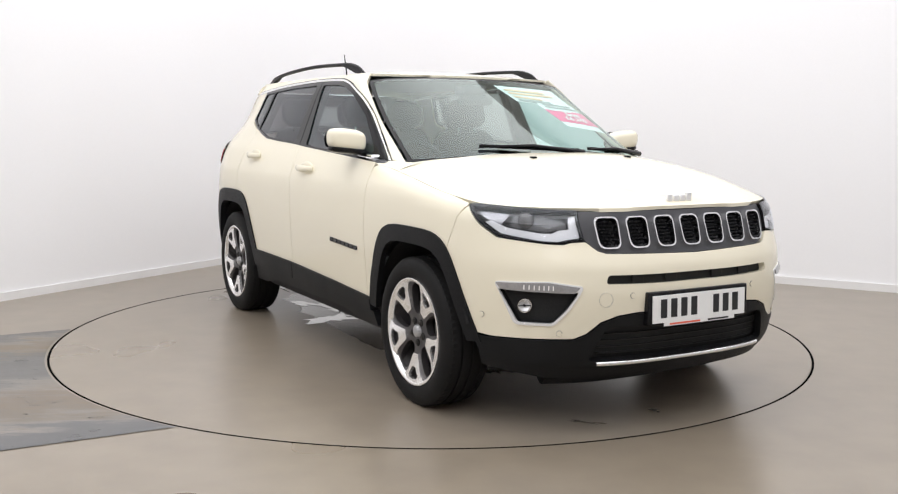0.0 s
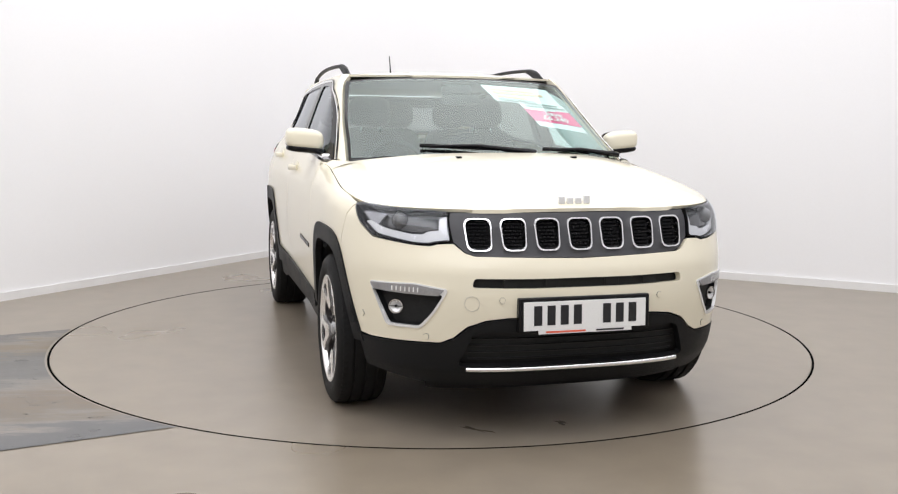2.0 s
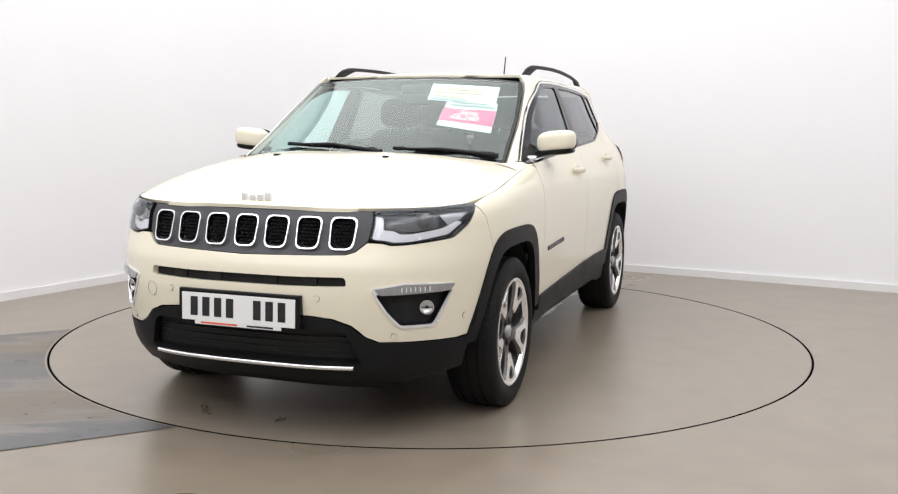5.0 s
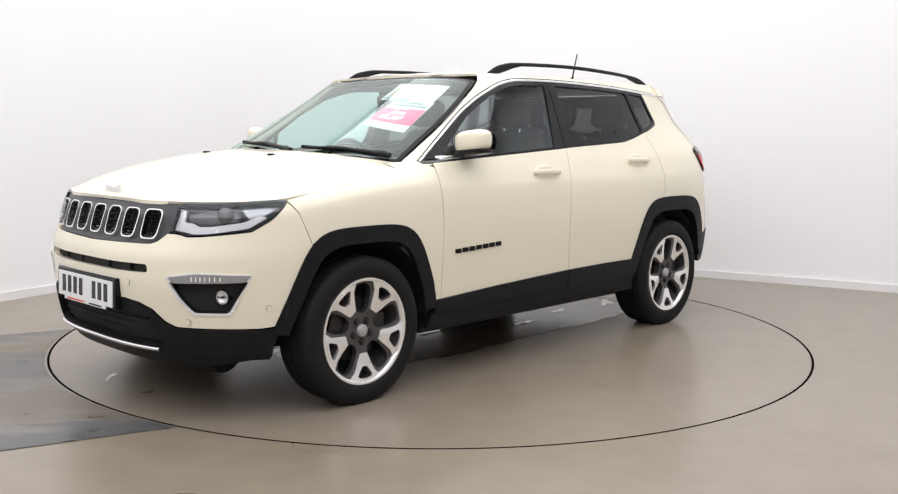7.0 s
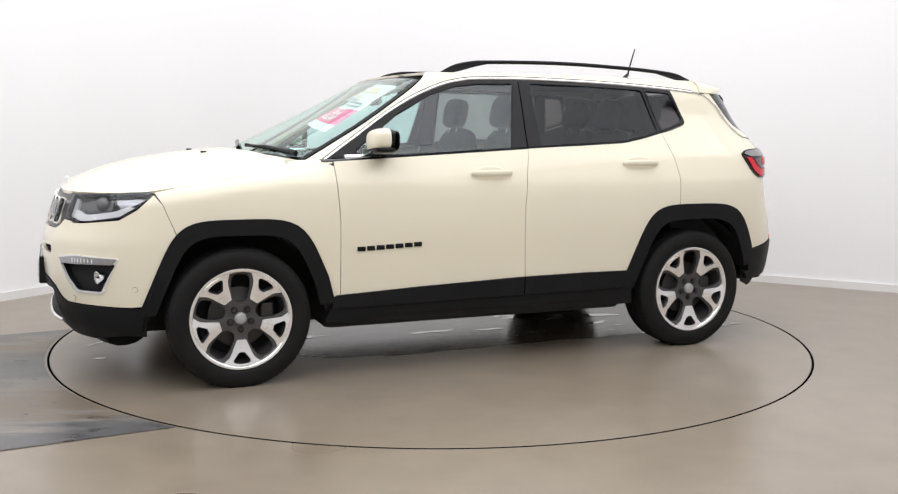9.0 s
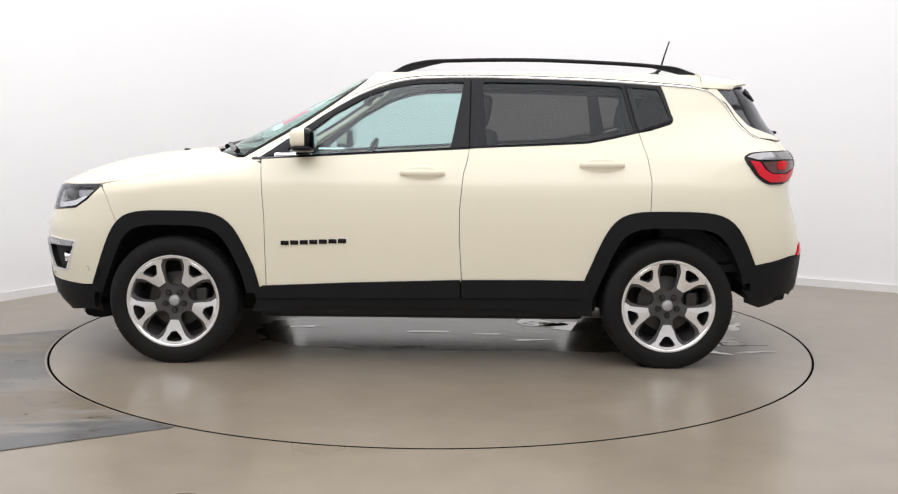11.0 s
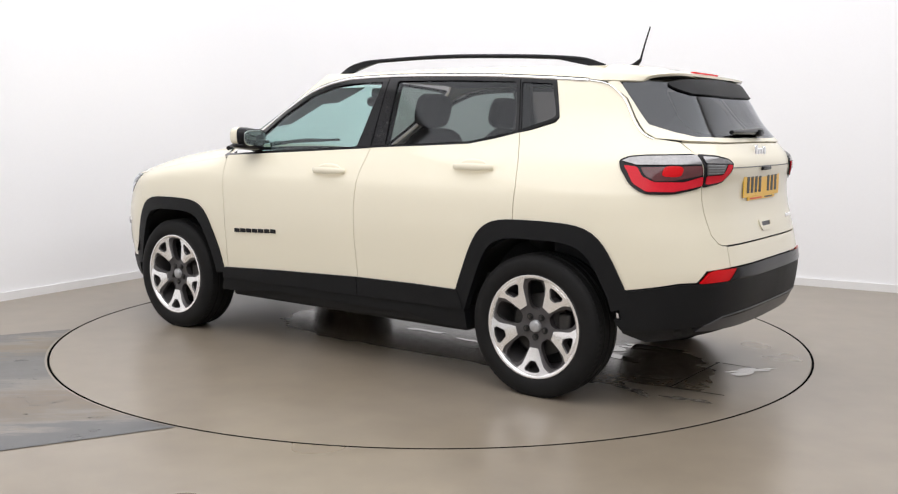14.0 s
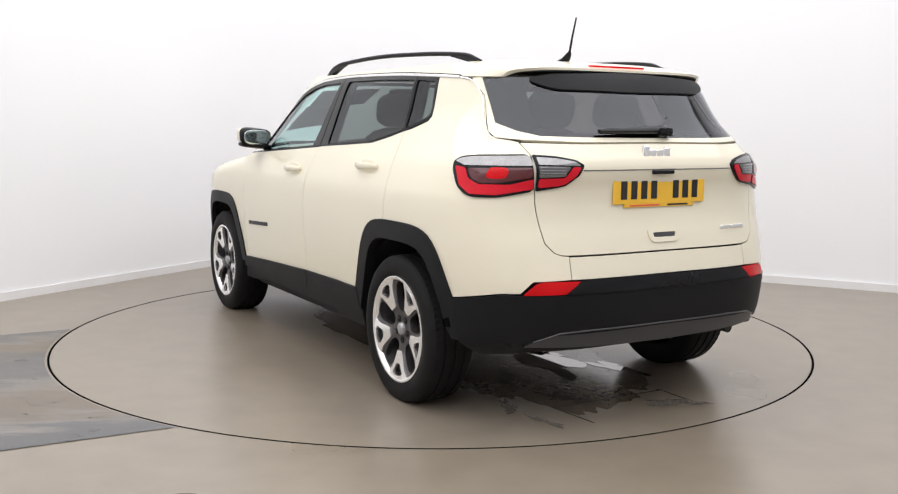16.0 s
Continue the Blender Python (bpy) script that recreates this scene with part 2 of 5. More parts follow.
wall = tagged(part("wall_studio", wall_strip(ROOM, 0, ROOM_H, 0, 0.15), WALL, None), "smooth white curved studio wall", "wall", kind="structure")
# unseen walls added behind the view, grey to hold back bounced light
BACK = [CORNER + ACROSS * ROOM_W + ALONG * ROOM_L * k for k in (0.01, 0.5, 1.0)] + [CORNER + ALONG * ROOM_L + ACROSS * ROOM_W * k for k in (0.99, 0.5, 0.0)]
tagged(part("wall_back", wall_strip(BACK, 0, ROOM_H, 0.002, 0.15), BACKWALL, None), "unseen wall closing the studio, greyed to dim reflections", "wall", kind="structure")
tagged(part("baseboard", wall_strip(ROOM, 0, 0.062, -0.016, -0.002), SKIRT, None), "white painted skirting board along the wall", "skirting", kind="structure")
bm = bmesh.new()
box(bm, -9, 9, -13, 6, ROOM_H, ROOM_H + 0.1)
tagged(part("ceiling", bm, WALL, None), "plain white studio ceiling", "ceiling", kind="structure")


def floor_material(name, band=False):
    m = bpy.data.materials.new(name)
    m.use_nodes = True
    nt = m.node_tree
    L = nt.links.new
    b = nt.nodes["Principled BSDF"]
    b.inputs["Specular IOR Level"].default_value = 0.6 if band else 1.0
    tc = nt.nodes.new("ShaderNodeTexCoord")

    def noise_node(scale, detail=6, rough=0.6, vec=None):
        n = nt.nodes.new("ShaderNodeTexNoise")
        n.inputs["Scale"].default_value, n.inputs["Detail"].default_value, n.inputs["Roughness"].default_value = scale, detail, rough
        L(vec or tc.outputs["Object"], n.inputs["Vector"])
        return n.outputs["Fac"]

    big, small = noise_node(0.7, 3, 0.5), noise_node(5, 3, 0.5)
    if band:
        streak = nt.nodes.new("ShaderNodeMapping")
        streak.inputs["Rotation"].default_value = (0, 0, radians(-27))
        streak.inputs["Scale"].default_value = (1.6, 4.0, 1)
        L(tc.outputs["Object"], streak.inputs["Vector"])
        small = noise_node(2.6, 12, 0.74, streak.outputs[0])
    ramp = nt.nodes.new("ShaderNodeValToRGB")
    if band:
        # bands along the strip, frayed by noise drawn out along it
        mp = nt.nodes.new("ShaderNodeMapping")
        mp.inputs["Rotation"].default_value = (0, 0, radians(-27))
        mp.inputs["Scale"].default_value = (1.1, 4.5, 1)
        L(tc.outputs["Object"], mp.inputs["Vector"])
        fray = noise_node(1.6, 9, 0.68, mp.outputs[0])
        dot = nt.nodes.new("ShaderNodeVectorMath")
        dot.operation = "DOT_PRODUCT"
        dot.inputs[1].default_value = (-0.455, 0.89, 0)
        L(tc.outputs["Object"], dot.inputs[0])
        far_side = nt.nodes.new("ShaderNodeMapRange")
        far_side.inputs["From Min"].default_value, far_side.inputs["From Max"].default_value = 1.02, -1.27
        L(dot.outputs["Value"], far_side.inputs["Value"])
        mad = nt.nodes.new("ShaderNodeMath")
        mad.operation = "MULTIPLY_ADD"
        mad.inputs[1].default_value = 0.5
        L(fray, mad.inputs[0])
        L(far_side.outputs[0], mad.inputs[2])
        shift = nt.nodes.new("ShaderNodeMath")
        shift.operation = "SUBTRACT"
        shift.inputs[1].default_value = 0.25
        L(mad.outputs[0], shift.inputs[0])
        src = shift.outputs[0]
        cols = ((0.0, (0.104, 0.098, 0.090)), (0.07, (0.112, 0.105, 0.096)), (0.10, (0.192, 0.171, 0.144)), (0.14, (0.160, 0.128, 0.089)), (0.23, (0.164, 0.128, 0.085)), (0.28, (0.108, 0.105, 0.098)), (0.50, (0.120, 0.116, 0.109)),
                (0.58, (0.200, 0.182, 0.159)), (0.66, (0.168, 0.132, 0.096)), (0.80, (0.160, 0.130, 0.096)), (0.87, (0.192, 0.174, 0.155)), (0.91, (0.108, 0.107, 0.107)), (1.0, (0.096, 0.096, 0.098)))
    else:
        src = big
        cols = ((0.3, (0.218, 0.180, 0.132)), (0.7, (0.250, 0.212, 0.165)))
    while len(ramp.color_ramp.elements) < len(cols):
        ramp.color_ramp.elements.new(0.5)
    for e, (p, c) in zip(ramp.color_ramp.elements, cols):
        e.position, e.color = p, (*c, 1)
    L(src, ramp.inputs[0])
    ov = nt.nodes.new("ShaderNodeMapRange")
    ov.inputs["From Min"].default_value, ov.inputs["From Max"].default_value = 0.3, 0.7
    ov.inputs["To Min"].default_value, ov.inputs["To Max"].default_value = (0.45, 1.38) if band else (0.93, 1.07)
    L(small, ov.inputs["Value"])
    sc = nt.nodes.new("ShaderNodeVectorMath")
    sc.operation = "SCALE"
    L(ramp.outputs[0], sc.inputs[0])
    L(ov.outputs[0], sc.inputs["Scale"])
    L(sc.outputs[0], b.inputs["Base Color"])
    rr = nt.nodes.new("ShaderNodeMapRange")
    rr.inputs["From Min"].default_value, rr.inputs["From Max"].default_value = 0.3, 0.7
    rr.inputs["To Min"].default_value, rr.inputs["To Max"].default_value = (0.22, 0.5) if band else (0.265, 0.335)
    L(small if band else big, rr.inputs["Value"])
    L(rr.outputs[0], b.inputs["Roughness"])
    return m


FLOOR, STRIP = floor_material("polished_floor"), floor_material("stained_strip", True)
R_TABLE = 2.25
# the floor: one sheet with a round pit for the turntable
bm = bmesh.new()
ring = [bm.verts.new((R_TABLE * math.cos(a * math.pi / 90), R_TABLE * math.sin(a * math.pi / 90), 0)) for a in range(180)]
pit = [bm.verts.new((v.co.x, v.co.y, -0.12)) for v in ring]
far = [bm.verts.new((14 * math.cos(a * math.pi / 90), 14 * math.sin(a * math.pi / 90), 0)) for a in range(180)]
for i in range(180):
    j = (i + 1) % 180
    bm.faces.new((ring[i], far[i], far[j], ring[j]))
    bm.faces.new((pit[i], ring[i], ring[j], pit[j]))
bm.faces.new(pit)
tagged(part("floor", finish(bm), FLOOR, None), "polished grey-brown resin floor", "floor", kind="structure")
# stained drive-on strip that ends at the turntable
bm = bmesh.new()
a1 = math.atan2(-1.974, -1.082)
arc = [(2.262 * math.cos(t), 2.262 * math.sin(t)) for t in np.linspace(math.pi + 0.013, 2 * math.pi + a1, 30)]
d = Vector((-0.89, -0.455))
end = [(p[0] + d.x * 3.2, p[1] + d.y * 3.2) for p in (arc[-1], arc[0])]
vs = [bm.verts.new((*p, 0.003)) for p in arc + end]
bm.faces.new(vs)
tagged(part("drive_on_strip", finish(bm), STRIP, None), "stained blue-grey and rusty drive-on floor strip", "floor strip", kind="structure")

# ---------------------------------------------------------------- turntable
turntable = tagged(empty("turntable"), "round polished grey-brown turntable flush with the floor", "turntable")
bm = bmesh.new()
prof = [(0.0, 0.0), (R_TABLE - 0.014, 0.0), (R_TABLE - 0.0115, -0.003), (R_TABLE - 0.0115, -0.05)]
rings = [[bm.verts.new((r * math.cos(a * math.pi / 90), r * math.sin(a * math.pi / 90), z)) for a in range(180)] for r, z in prof[1:]]
c0 = bm.verts.new((0, 0, 0))
for i in range(180):
    j = (i + 1) % 180
    bm.faces.new((c0, rings[0][i], rings[0][j]))
    for p, q in zip(rings, rings[1:]):
        bm.faces.new((p[i], q[i], q[j], p[j]))
part("disc", finish(bm), FLOOR, turntable)
bm = bmesh.new()
cols = []
for a in range(180):
    c, s = math.cos(a * math.pi / 90), math.sin(a * math.pi / 90)
    cols.append([bm.verts.new((r * c, r * s, z)) for r, z in ((R_TABLE - 0.011, -0.03), (R_TABLE - 0.011, 0.001), (R_TABLE - 0.0005, 0.001), (R_TABLE - 0.0005, -0.03))])
for i in range(180):
    for j in range(3):
        bm.faces.new((cols[i][j], cols[i][j + 1], cols[(i + 1) % 180][j + 1], cols[(i + 1) % 180][j]))
part("edge_seal", finish(bm), SEAL, turntable, "thin black rubber edge seal")

# inspection hatch lines and wet patches on the turntable
bm = bmesh.new()
for a, b in (((-1.74, -0.31), (-1.73, 0.345)), ((-1.72, 0.345), (-2.0, 0.325)), ((-1.76, -0.30), (-2.0, -0.295))):
    v0, v1 = Vector((*a, 0.0012)), Vector((*b, 0.0012))
    o = (v1 - v0).normalized().cross(Vector((0, 0, 1))) * 0.005
    bm.faces.new([bm.verts.new(p) for p in (v0 - o, v1 - o, v1 + o, v0 + o)])
part("hatch_joint", finish(bm), RUBBER, turntable, "dark joint of a square hatch")


def puddle(cx, cy, rx, ry, turn, seed):
    """A ragged film of water."""
    n = 44
    bm = bmesh.new()
    vs = []
    for i in range(n):
        a = 2 * math.pi * i / n
        k = 0.62 + 0.75 * noise.noise(Vector((math.cos(a) * 1.6 + seed * 7.1, math.sin(a) * 1.6, seed))) + 0.28 * noise.noise(Vector((math.cos(a) * 6, math.sin(a) * 6 + seed, 3.3)))
        p = Vector((rx * max(k, 0.15) * math.cos(a), ry * max(k, 0.15) * math.sin(a), 0))
        p.rotate(Euler((0, 0, radians(turn))))
        vs.append(bm.verts.new((cx + p.x, cy + p.y, 0.0024)))
    bm.faces.new(vs)
    return finish(bm)


# wet film whose dark colour also carries the shade below the car
WET_SHADE = material("wet_shaded_floor", (0.140, 0.112, 0.080), 0.17, vary=0.22, scale=2.5, fine=30, spec=0.6)
bm = bmesh.new()
vs = []
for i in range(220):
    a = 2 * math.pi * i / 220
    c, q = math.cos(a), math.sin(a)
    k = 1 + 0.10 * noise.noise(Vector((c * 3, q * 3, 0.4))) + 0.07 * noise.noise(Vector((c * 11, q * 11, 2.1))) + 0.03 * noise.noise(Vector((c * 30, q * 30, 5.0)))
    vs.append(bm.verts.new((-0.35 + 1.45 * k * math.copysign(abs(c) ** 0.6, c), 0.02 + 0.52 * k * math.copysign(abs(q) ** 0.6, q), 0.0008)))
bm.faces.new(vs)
part("wet_shade_area", finish(bm), WET_SHADE, turntable, "wet floor film below the car, darkened for the car's shade")
rng = random.Random(4)
WET = [(-0.95, -0.15, 0.42, 0.17, -15), (-1.25, -0.38, 0.22, 0.08, 20), (-0.64, -0.42, 0.16, 0.22, 10), (-1.6, 0.18, 0.2, 0.06, 30), (-1.62, 0.52, 0.16, 0.05, -20), (-1.88, 0.5, 0.16, 0.04, 10),
       (-0.6, 0.24, 0.16, 0.035, 4), (0.06, 0.03, 0.2, 0.04, 0), (0.15, 0.46, 0.14, 0.025, 8), (0.8, -0.08, 0.13, 0.05, 0), (1.98, -0.34, 0.09, 0.03, 40), (1.98, 0.05, 0.06, 0.025, 10), (-1.95, -0.22, 0.2, 0.06, 60),
       (-0.8, -0.25, 0.2, 0.08, 25), (-0.35, 0.1, 0.13, 0.03, 0), (-1.1, 0.14, 0.14, 0.04, 15)]
for i, w in enumerate(WET):
    part("wet_patch", puddle(*w, i + 1), WATER, turntable, "shiny wet patch on the turntable")
for i in range(14):
    part("water_drop", puddle(rng.uniform(-2.0, 0.6), rng.uniform(-0.35, 0.62), rng.uniform(0.015, 0.05), rng.uniform(0.008, 0.02), rng.uniform(-20, 20), i + 40), WATER, turntable)
# ---------------------------------------------------------------- the car's form
# x forward, y to the car's left, z up; stations by height
Z_ST = [0.18, 0.25, 0.32, 0.45, 0.60, 0.70, 0.80, 0.90, 0.975, 1.03, 1.10, 1.20, 1.30, 1.40, 1.50, 1.57]
half_w = hermite(Z_ST, [0.83, 0.858, 0.873, 0.886, 0.898, 0.905, 0.9085, 0.907, 0.899, 0.881, 0.853, 0.806, 0.767, 0.727, 0.684, 0.635])
nose_x = hermite(Z_ST[:10], [2.05, 2.10, 2.16, 2.19, 2.205, 2.197, 2.158, 2.124, 2.088, 2.03])
tail_x = hermite(Z_ST, [-1.94, -2.02, -2.08, -2.135, -2.148, -2.13, -2.105, -2.078, -2.070, -2.076, -2.093, -2.042, -1.962, -1.905, -1.835, -1.74])
screen_x = hermite([1.05, 1.12, 1.35, 1.57], [1.32, 1.20, 0.74, 0.29])
NF, NR, XF, XR, XS = 3.0, 3.9, 1.2, -1.2, 0.2


# bonnet line along the wing's top
wing_z = hermite([0.80, 1.25, 1.60, 1.80, 2.2], [1.095, 1.035, 0.978, 0.952, 0.945])


def narrowing(x, z):
    return 1 - 0.045 * np.clip(-0.3 - x, 0, 2) ** 2 * smooth01(1.10, 1.38, z)


def unit_curve(n, k=1500):
    a = np.linspace(0, math.pi / 2, k)
    return np.cos(a) ** (2 / n), np.sin(a) ** (2 / n)


class Stack:
    """The car's skin: one rounded outline above another. s runs round it from the front's middle, z up."""

    def __init__(self, front, xm, nf, zref):
        self.front, self.xm = front, xm
        cx, cy = unit_curve(nf)
        rx, ry = unit_curve(NR)
        k = 400
        self.kind = np.concatenate([np.zeros(1500), np.ones(k), np.full(1500, 2)])
        self.a = np.concatenate([cx, np.linspace(xm, XR, k), rx[::-1]])
        self.b = np.concatenate([cy, np.ones(k), ry[::-1]])
        p = self.points(np.arange(len(self.a)), np.full(len(self.a), zref))
        d = np.hypot(*np.diff(p[:, :2], axis=0).T)
        self.s = np.concatenate([[0], np.cumsum(d + 1e-9)])
        self.length = self.s[-1]

    def points(self, i, z):
        i0 = np.clip(np.floor(i).astype(int), 0, len(self.a) - 2)
        t = i - i0

        def at(j):
            kind, a, b = self.kind[j], self.a[j], self.b[j]
            x = np.where(kind == 0, self.xm + (self.front(z) - self.xm) * a, np.where(kind == 1, a, XR + (tail_x(z) - XR) * a))
            y = half_w(z) * b * narrowing(x, z)
            # the wing's top rolls over towards the bonnet
            c = np.clip((z - (wing_z(x) - 0.075)) / 0.085, 0, 0.96)
            return x, y - 0.062 * (1 - np.sqrt(1 - c * c)) * b * smooth01(0.80, 0.98, x) * (self.xm > 1)
        (x0, y0), (x1, y1) = at(i0), at(i0 + 1)
        return np.stack([x0 + (x1 - x0) * t, y0 + (y1 - y0) * t, z + 0 * x0], -1)

    def __call__(self, s, z):
        s, z = np.asarray(s, float), np.asarray(z, float)
        m = np.abs(s)
        # past the rear's middle the skin goes on round the far side
        i = np.interp(np.where(m > self.length, 2 * self.length - m, m), self.s, np.arange(len(self.s)))
        p = self.points(i, z)
        p[:, 1] *= np.where(s < 0, -1, 1) * np.where(m > self.length, -1, 1)
        return p

    def line(self, z):
        return self.points(np.arange(len(self.s)), np.full(len(self.s), float(z)))

    def sx(self, x, z):
        p = self.line(z)
        return float(np.interp(-x, np.maximum.accumulate(-p[:, 0]), self.s))

    def sy(self, y, z):
        p = self.line(z)
        k = 1500
        v = float(np.interp(abs(y), p[:k, 1], self.s[:k]))
        return v if y >= 0 else -v

    def sr(self, y, z):
        p = self.line(z)[::-1]
        s = self.s[::-1]
        v = float(np.interp(abs(y), np.maximum.accumulate(p[:1500, 1]), s[:1500]))
        return v if y >= 0 else 2 * self.length - v


LOW = Stack(nose_x, XF, NF, 0.7)
TOP = Stack(screen_x, XS, 3.3, 1.2)


def rear_fn(y, z):
    """The rear end over (y, z)."""
    y, z = np.asarray(y, float), np.asarray(z, float)
    w = half_w(z) * (1 - 0.10 * smooth01(1.10, 1.38, z))
    t = np.clip(np.abs(y) / w, 0, 0.999)
    return np.stack([XR + (tail_x(z) - XR) * (1 - t ** NR) ** (1 / NR), y + 0 * z, z + 0 * y], -1)


def front_fn(y, z):
    y, z = np.asarray(y, float), np.asarray(z, float)
    t = np.clip(np.abs(y) / half_w(z), 0, 0.999)
    return np.stack([XF + (nose_x(z) - XF) * (1 - t ** NF) ** (1 / NF), y + 0 * z, z + 0 * y], -1)


def side_fn(x, z):
    """The flank over (x, z), greenhouse included."""
    x, z = np.asarray(x, float), np.asarray(z, float)
    f = np.clip((x - XS) / (screen_x(z) - XS), 0, 0.999)
    r = np.clip((XR - x) / (XR - tail_x(z)), 0, 0.999)
    y = half_w(z) * (1 - f ** 3.3) ** (1 / 3.3) * (1 - r ** NR) ** (1 / NR) * narrowing(x, z)
    return np.stack([x + 0 * z, y, z + 0 * x], -1)


def fr(y, z):
    return (LOW.sy(y, z), z)


def sd(x, z):
    return (LOW.sx(x, z), z)


def re(y, z):
    return (LOW.sr(y, z), z)


def arch_line(xc, r, a0, a1, n=40, zc=0.345):
    """Points (x, z) of a wheel arch from angle a0 to a1: a flat top, sloping sides and soft corners."""
    out = []
    for a in np.linspace(radians(a0), radians(a1), n):
        c, s = math.cos(a), math.sin(a)
        k = 1 - ((0.06 if xc > 0 else 0.09) * min(1, max(s, 0) / 0.4) if c < 0 else 0)
        d = r * (max(s, 0) ** 8 + (abs(c) * k + 0.4 * max(s, 0)) ** 8) ** (-1 / 8)
        out.append((xc + d * c, zc + d * s))
    return out


XW = 1.318
car = tagged(empty("car"), "cream-white compact SUV with black cladding, parked on the turntable", "car")


def both(name, outline, fn, mat, parent=None, label="", **k):
    """The same panel on both sides; parents may be a pair."""
    out = []
    for i, mirror in enumerate((False, True)):
        p = parent[i] if isinstance(parent, (list, tuple)) else (parent or car)
        out.append(part(name, sheet(outline, fn, mirror=mirror, **k), mat, p, label))
    return out


CUT = 0.452
# dark inner shell that closes the joints
sh = [fr(0, 0.24), *[sd(x, 0.24) for x in (1.9, 1.76)], *[sd(*p) for p in arch_line(XW, 0.43, 0, 180)], sd(0.8, 0.26), sd(-0.8, 0.26),
      *[sd(*p) for p in arch_line(-XW, 0.43, 0, 180)], sd(-1.85, 0.3), re(0.6, 0.32), re(0, 0.32), re(0, 1.15), re(0.6, 1.15), sd(-1.7, 1.15), sd(-1.0, 1.16),
      sd(0.0, 1.1), sd(0.85, 1.05), sd(1.3, 1.0), sd(1.7, 0.93), fr(0.6, 0.92), fr(0, 0.92)]
both("inner_shell", sh, LOW, DARK, lift=-0.035, depth=0, step=0.06)

# front wing
wing = [sd(0.822, 0.425), *[sd(*p) for p in arch_line(XW, CUT, 172, 54)], sd(1.627, 0.80), sd(1.667, 0.90), sd(1.70, 0.955),
        *[sd(x, float(wing_z(x))) for x in (1.6, 1.45, 1.3, 1.15, 1.0, 0.87)], sd(0.845, 1.075), sd(0.825, 0.8)]
both("front_wing", wing, LOW, PAINT)
# doors, lower skins
fd = [sd(0.8185, 0.42), sd(0.8215, 0.8), sd(0.8415, 1.08), *[sd(x, 1.097 + (0.85 - x) * 0.056) for x in (0.8415, 0.5, 0.1, -0.254)], sd(-0.242, 1.1), sd(-0.222, 1.03), sd(-0.204, 0.85), sd(-0.204, 0.7), sd(-0.218, 0.46)]
front_doors = both("front_door", fd, LOW, PAINT)
rd = [sd(-0.2215, 0.46), sd(-0.2075, 0.7), sd(-0.2075, 0.85), sd(-0.2255, 1.03), sd(-0.2455, 1.1), sd(-0.2575, 1.163), sd(-0.6, 1.177), sd(-0.88, 1.192), sd(-1.02, 1.218), sd(-1.152, 1.25),
      sd(-1.19, 1.12), sd(-1.207, 1.0), sd(-1.203, 0.84), *[sd(*p) for p in arch_line(-XW, CUT, 77, 14)], sd(-0.885, 0.455)]
rear_doors = both("rear_door", rd, LOW, PAINT)
# rear quarter up to the roof line
qp = [sd(-1.1555, 1.25), sd(-1.1935, 1.12), sd(-1.2105, 1.0), sd(-1.2065, 0.845), *[sd(*p) for p in arch_line(-XW, CUT, 79, 150)], sd(-1.765, 0.558), re(0.76, 0.598), re(0.70, 0.600), re(0.655, 0.648), re(0.50, 0.654), re(0.50, 0.747), re(0.53, 0.750), re(0.56, 0.760), re(0.597, 0.80), re(0.614, 0.90), re(0.621, 1.0), re(0.621, 1.16),
      re(0.634, 1.212), sd(-1.813, 1.229), sd(-1.762, 1.254), sd(-1.695, 1.326), sd(-1.640, 1.414), sd(-1.536, 1.482), sd(-1.44, 1.497), sd(-1.285, 1.505), sd(-1.305, 1.45), sd(-1.345, 1.32), sd(-1.33, 1.297), sd(-1.22, 1.263)]
both("quarter_panel", qp, LOW, PAINT)
# front bumper, one piece across
half = [fr(0, 0.53), fr(0.31, 0.528), fr(0.40, 0.518), fr(0.47, 0.492), fr(0.52, 0.445), fr(0.565, 0.423), fr(0.70, 0.418), sd(1.83, 0.412), *[sd(*p) for p in arch_line(XW, CUT, 10, 53.4, 14)],
        sd(1.63, 0.80), sd(1.67, 0.90), sd(1.705, 0.945), sd(1.78, 0.875), sd(1.86, 0.826), fr(0.66, 0.806), fr(0.60, 0.803), fr(0.57, 0.812), fr(0.515, 0.815), fr(0.475, 0.78), fr(0.44, 0.768), fr(0.0, 0.756)]
full = half + [(-s, z) for s, z in half[::-1][1:-1]]
slit = [fr(-0.455, 0.648), fr(-0.2, 0.643), fr(0.2, 0.643), fr(0.455, 0.648), fr(0.447, 0.684), fr(0.2, 0.681), fr(-0.2, 0.681), fr(-0.447, 0.684)]
fogp = [fr(0.540, 0.640), fr(0.59, 0.54), fr(0.635, 0.476), sd(1.935, 0.474), sd(1.865, 0.648), fr(0.66, 0.659)]
fogm = [(-s, z) for s, z in fogp]
bumper = part("front_bumper", sheet(full, LOW, holes=[rounded(slit, 0.015), rounded(fogp, 0.02), rounded(fogm, 0.02)], step=0.03), PAINT, car)
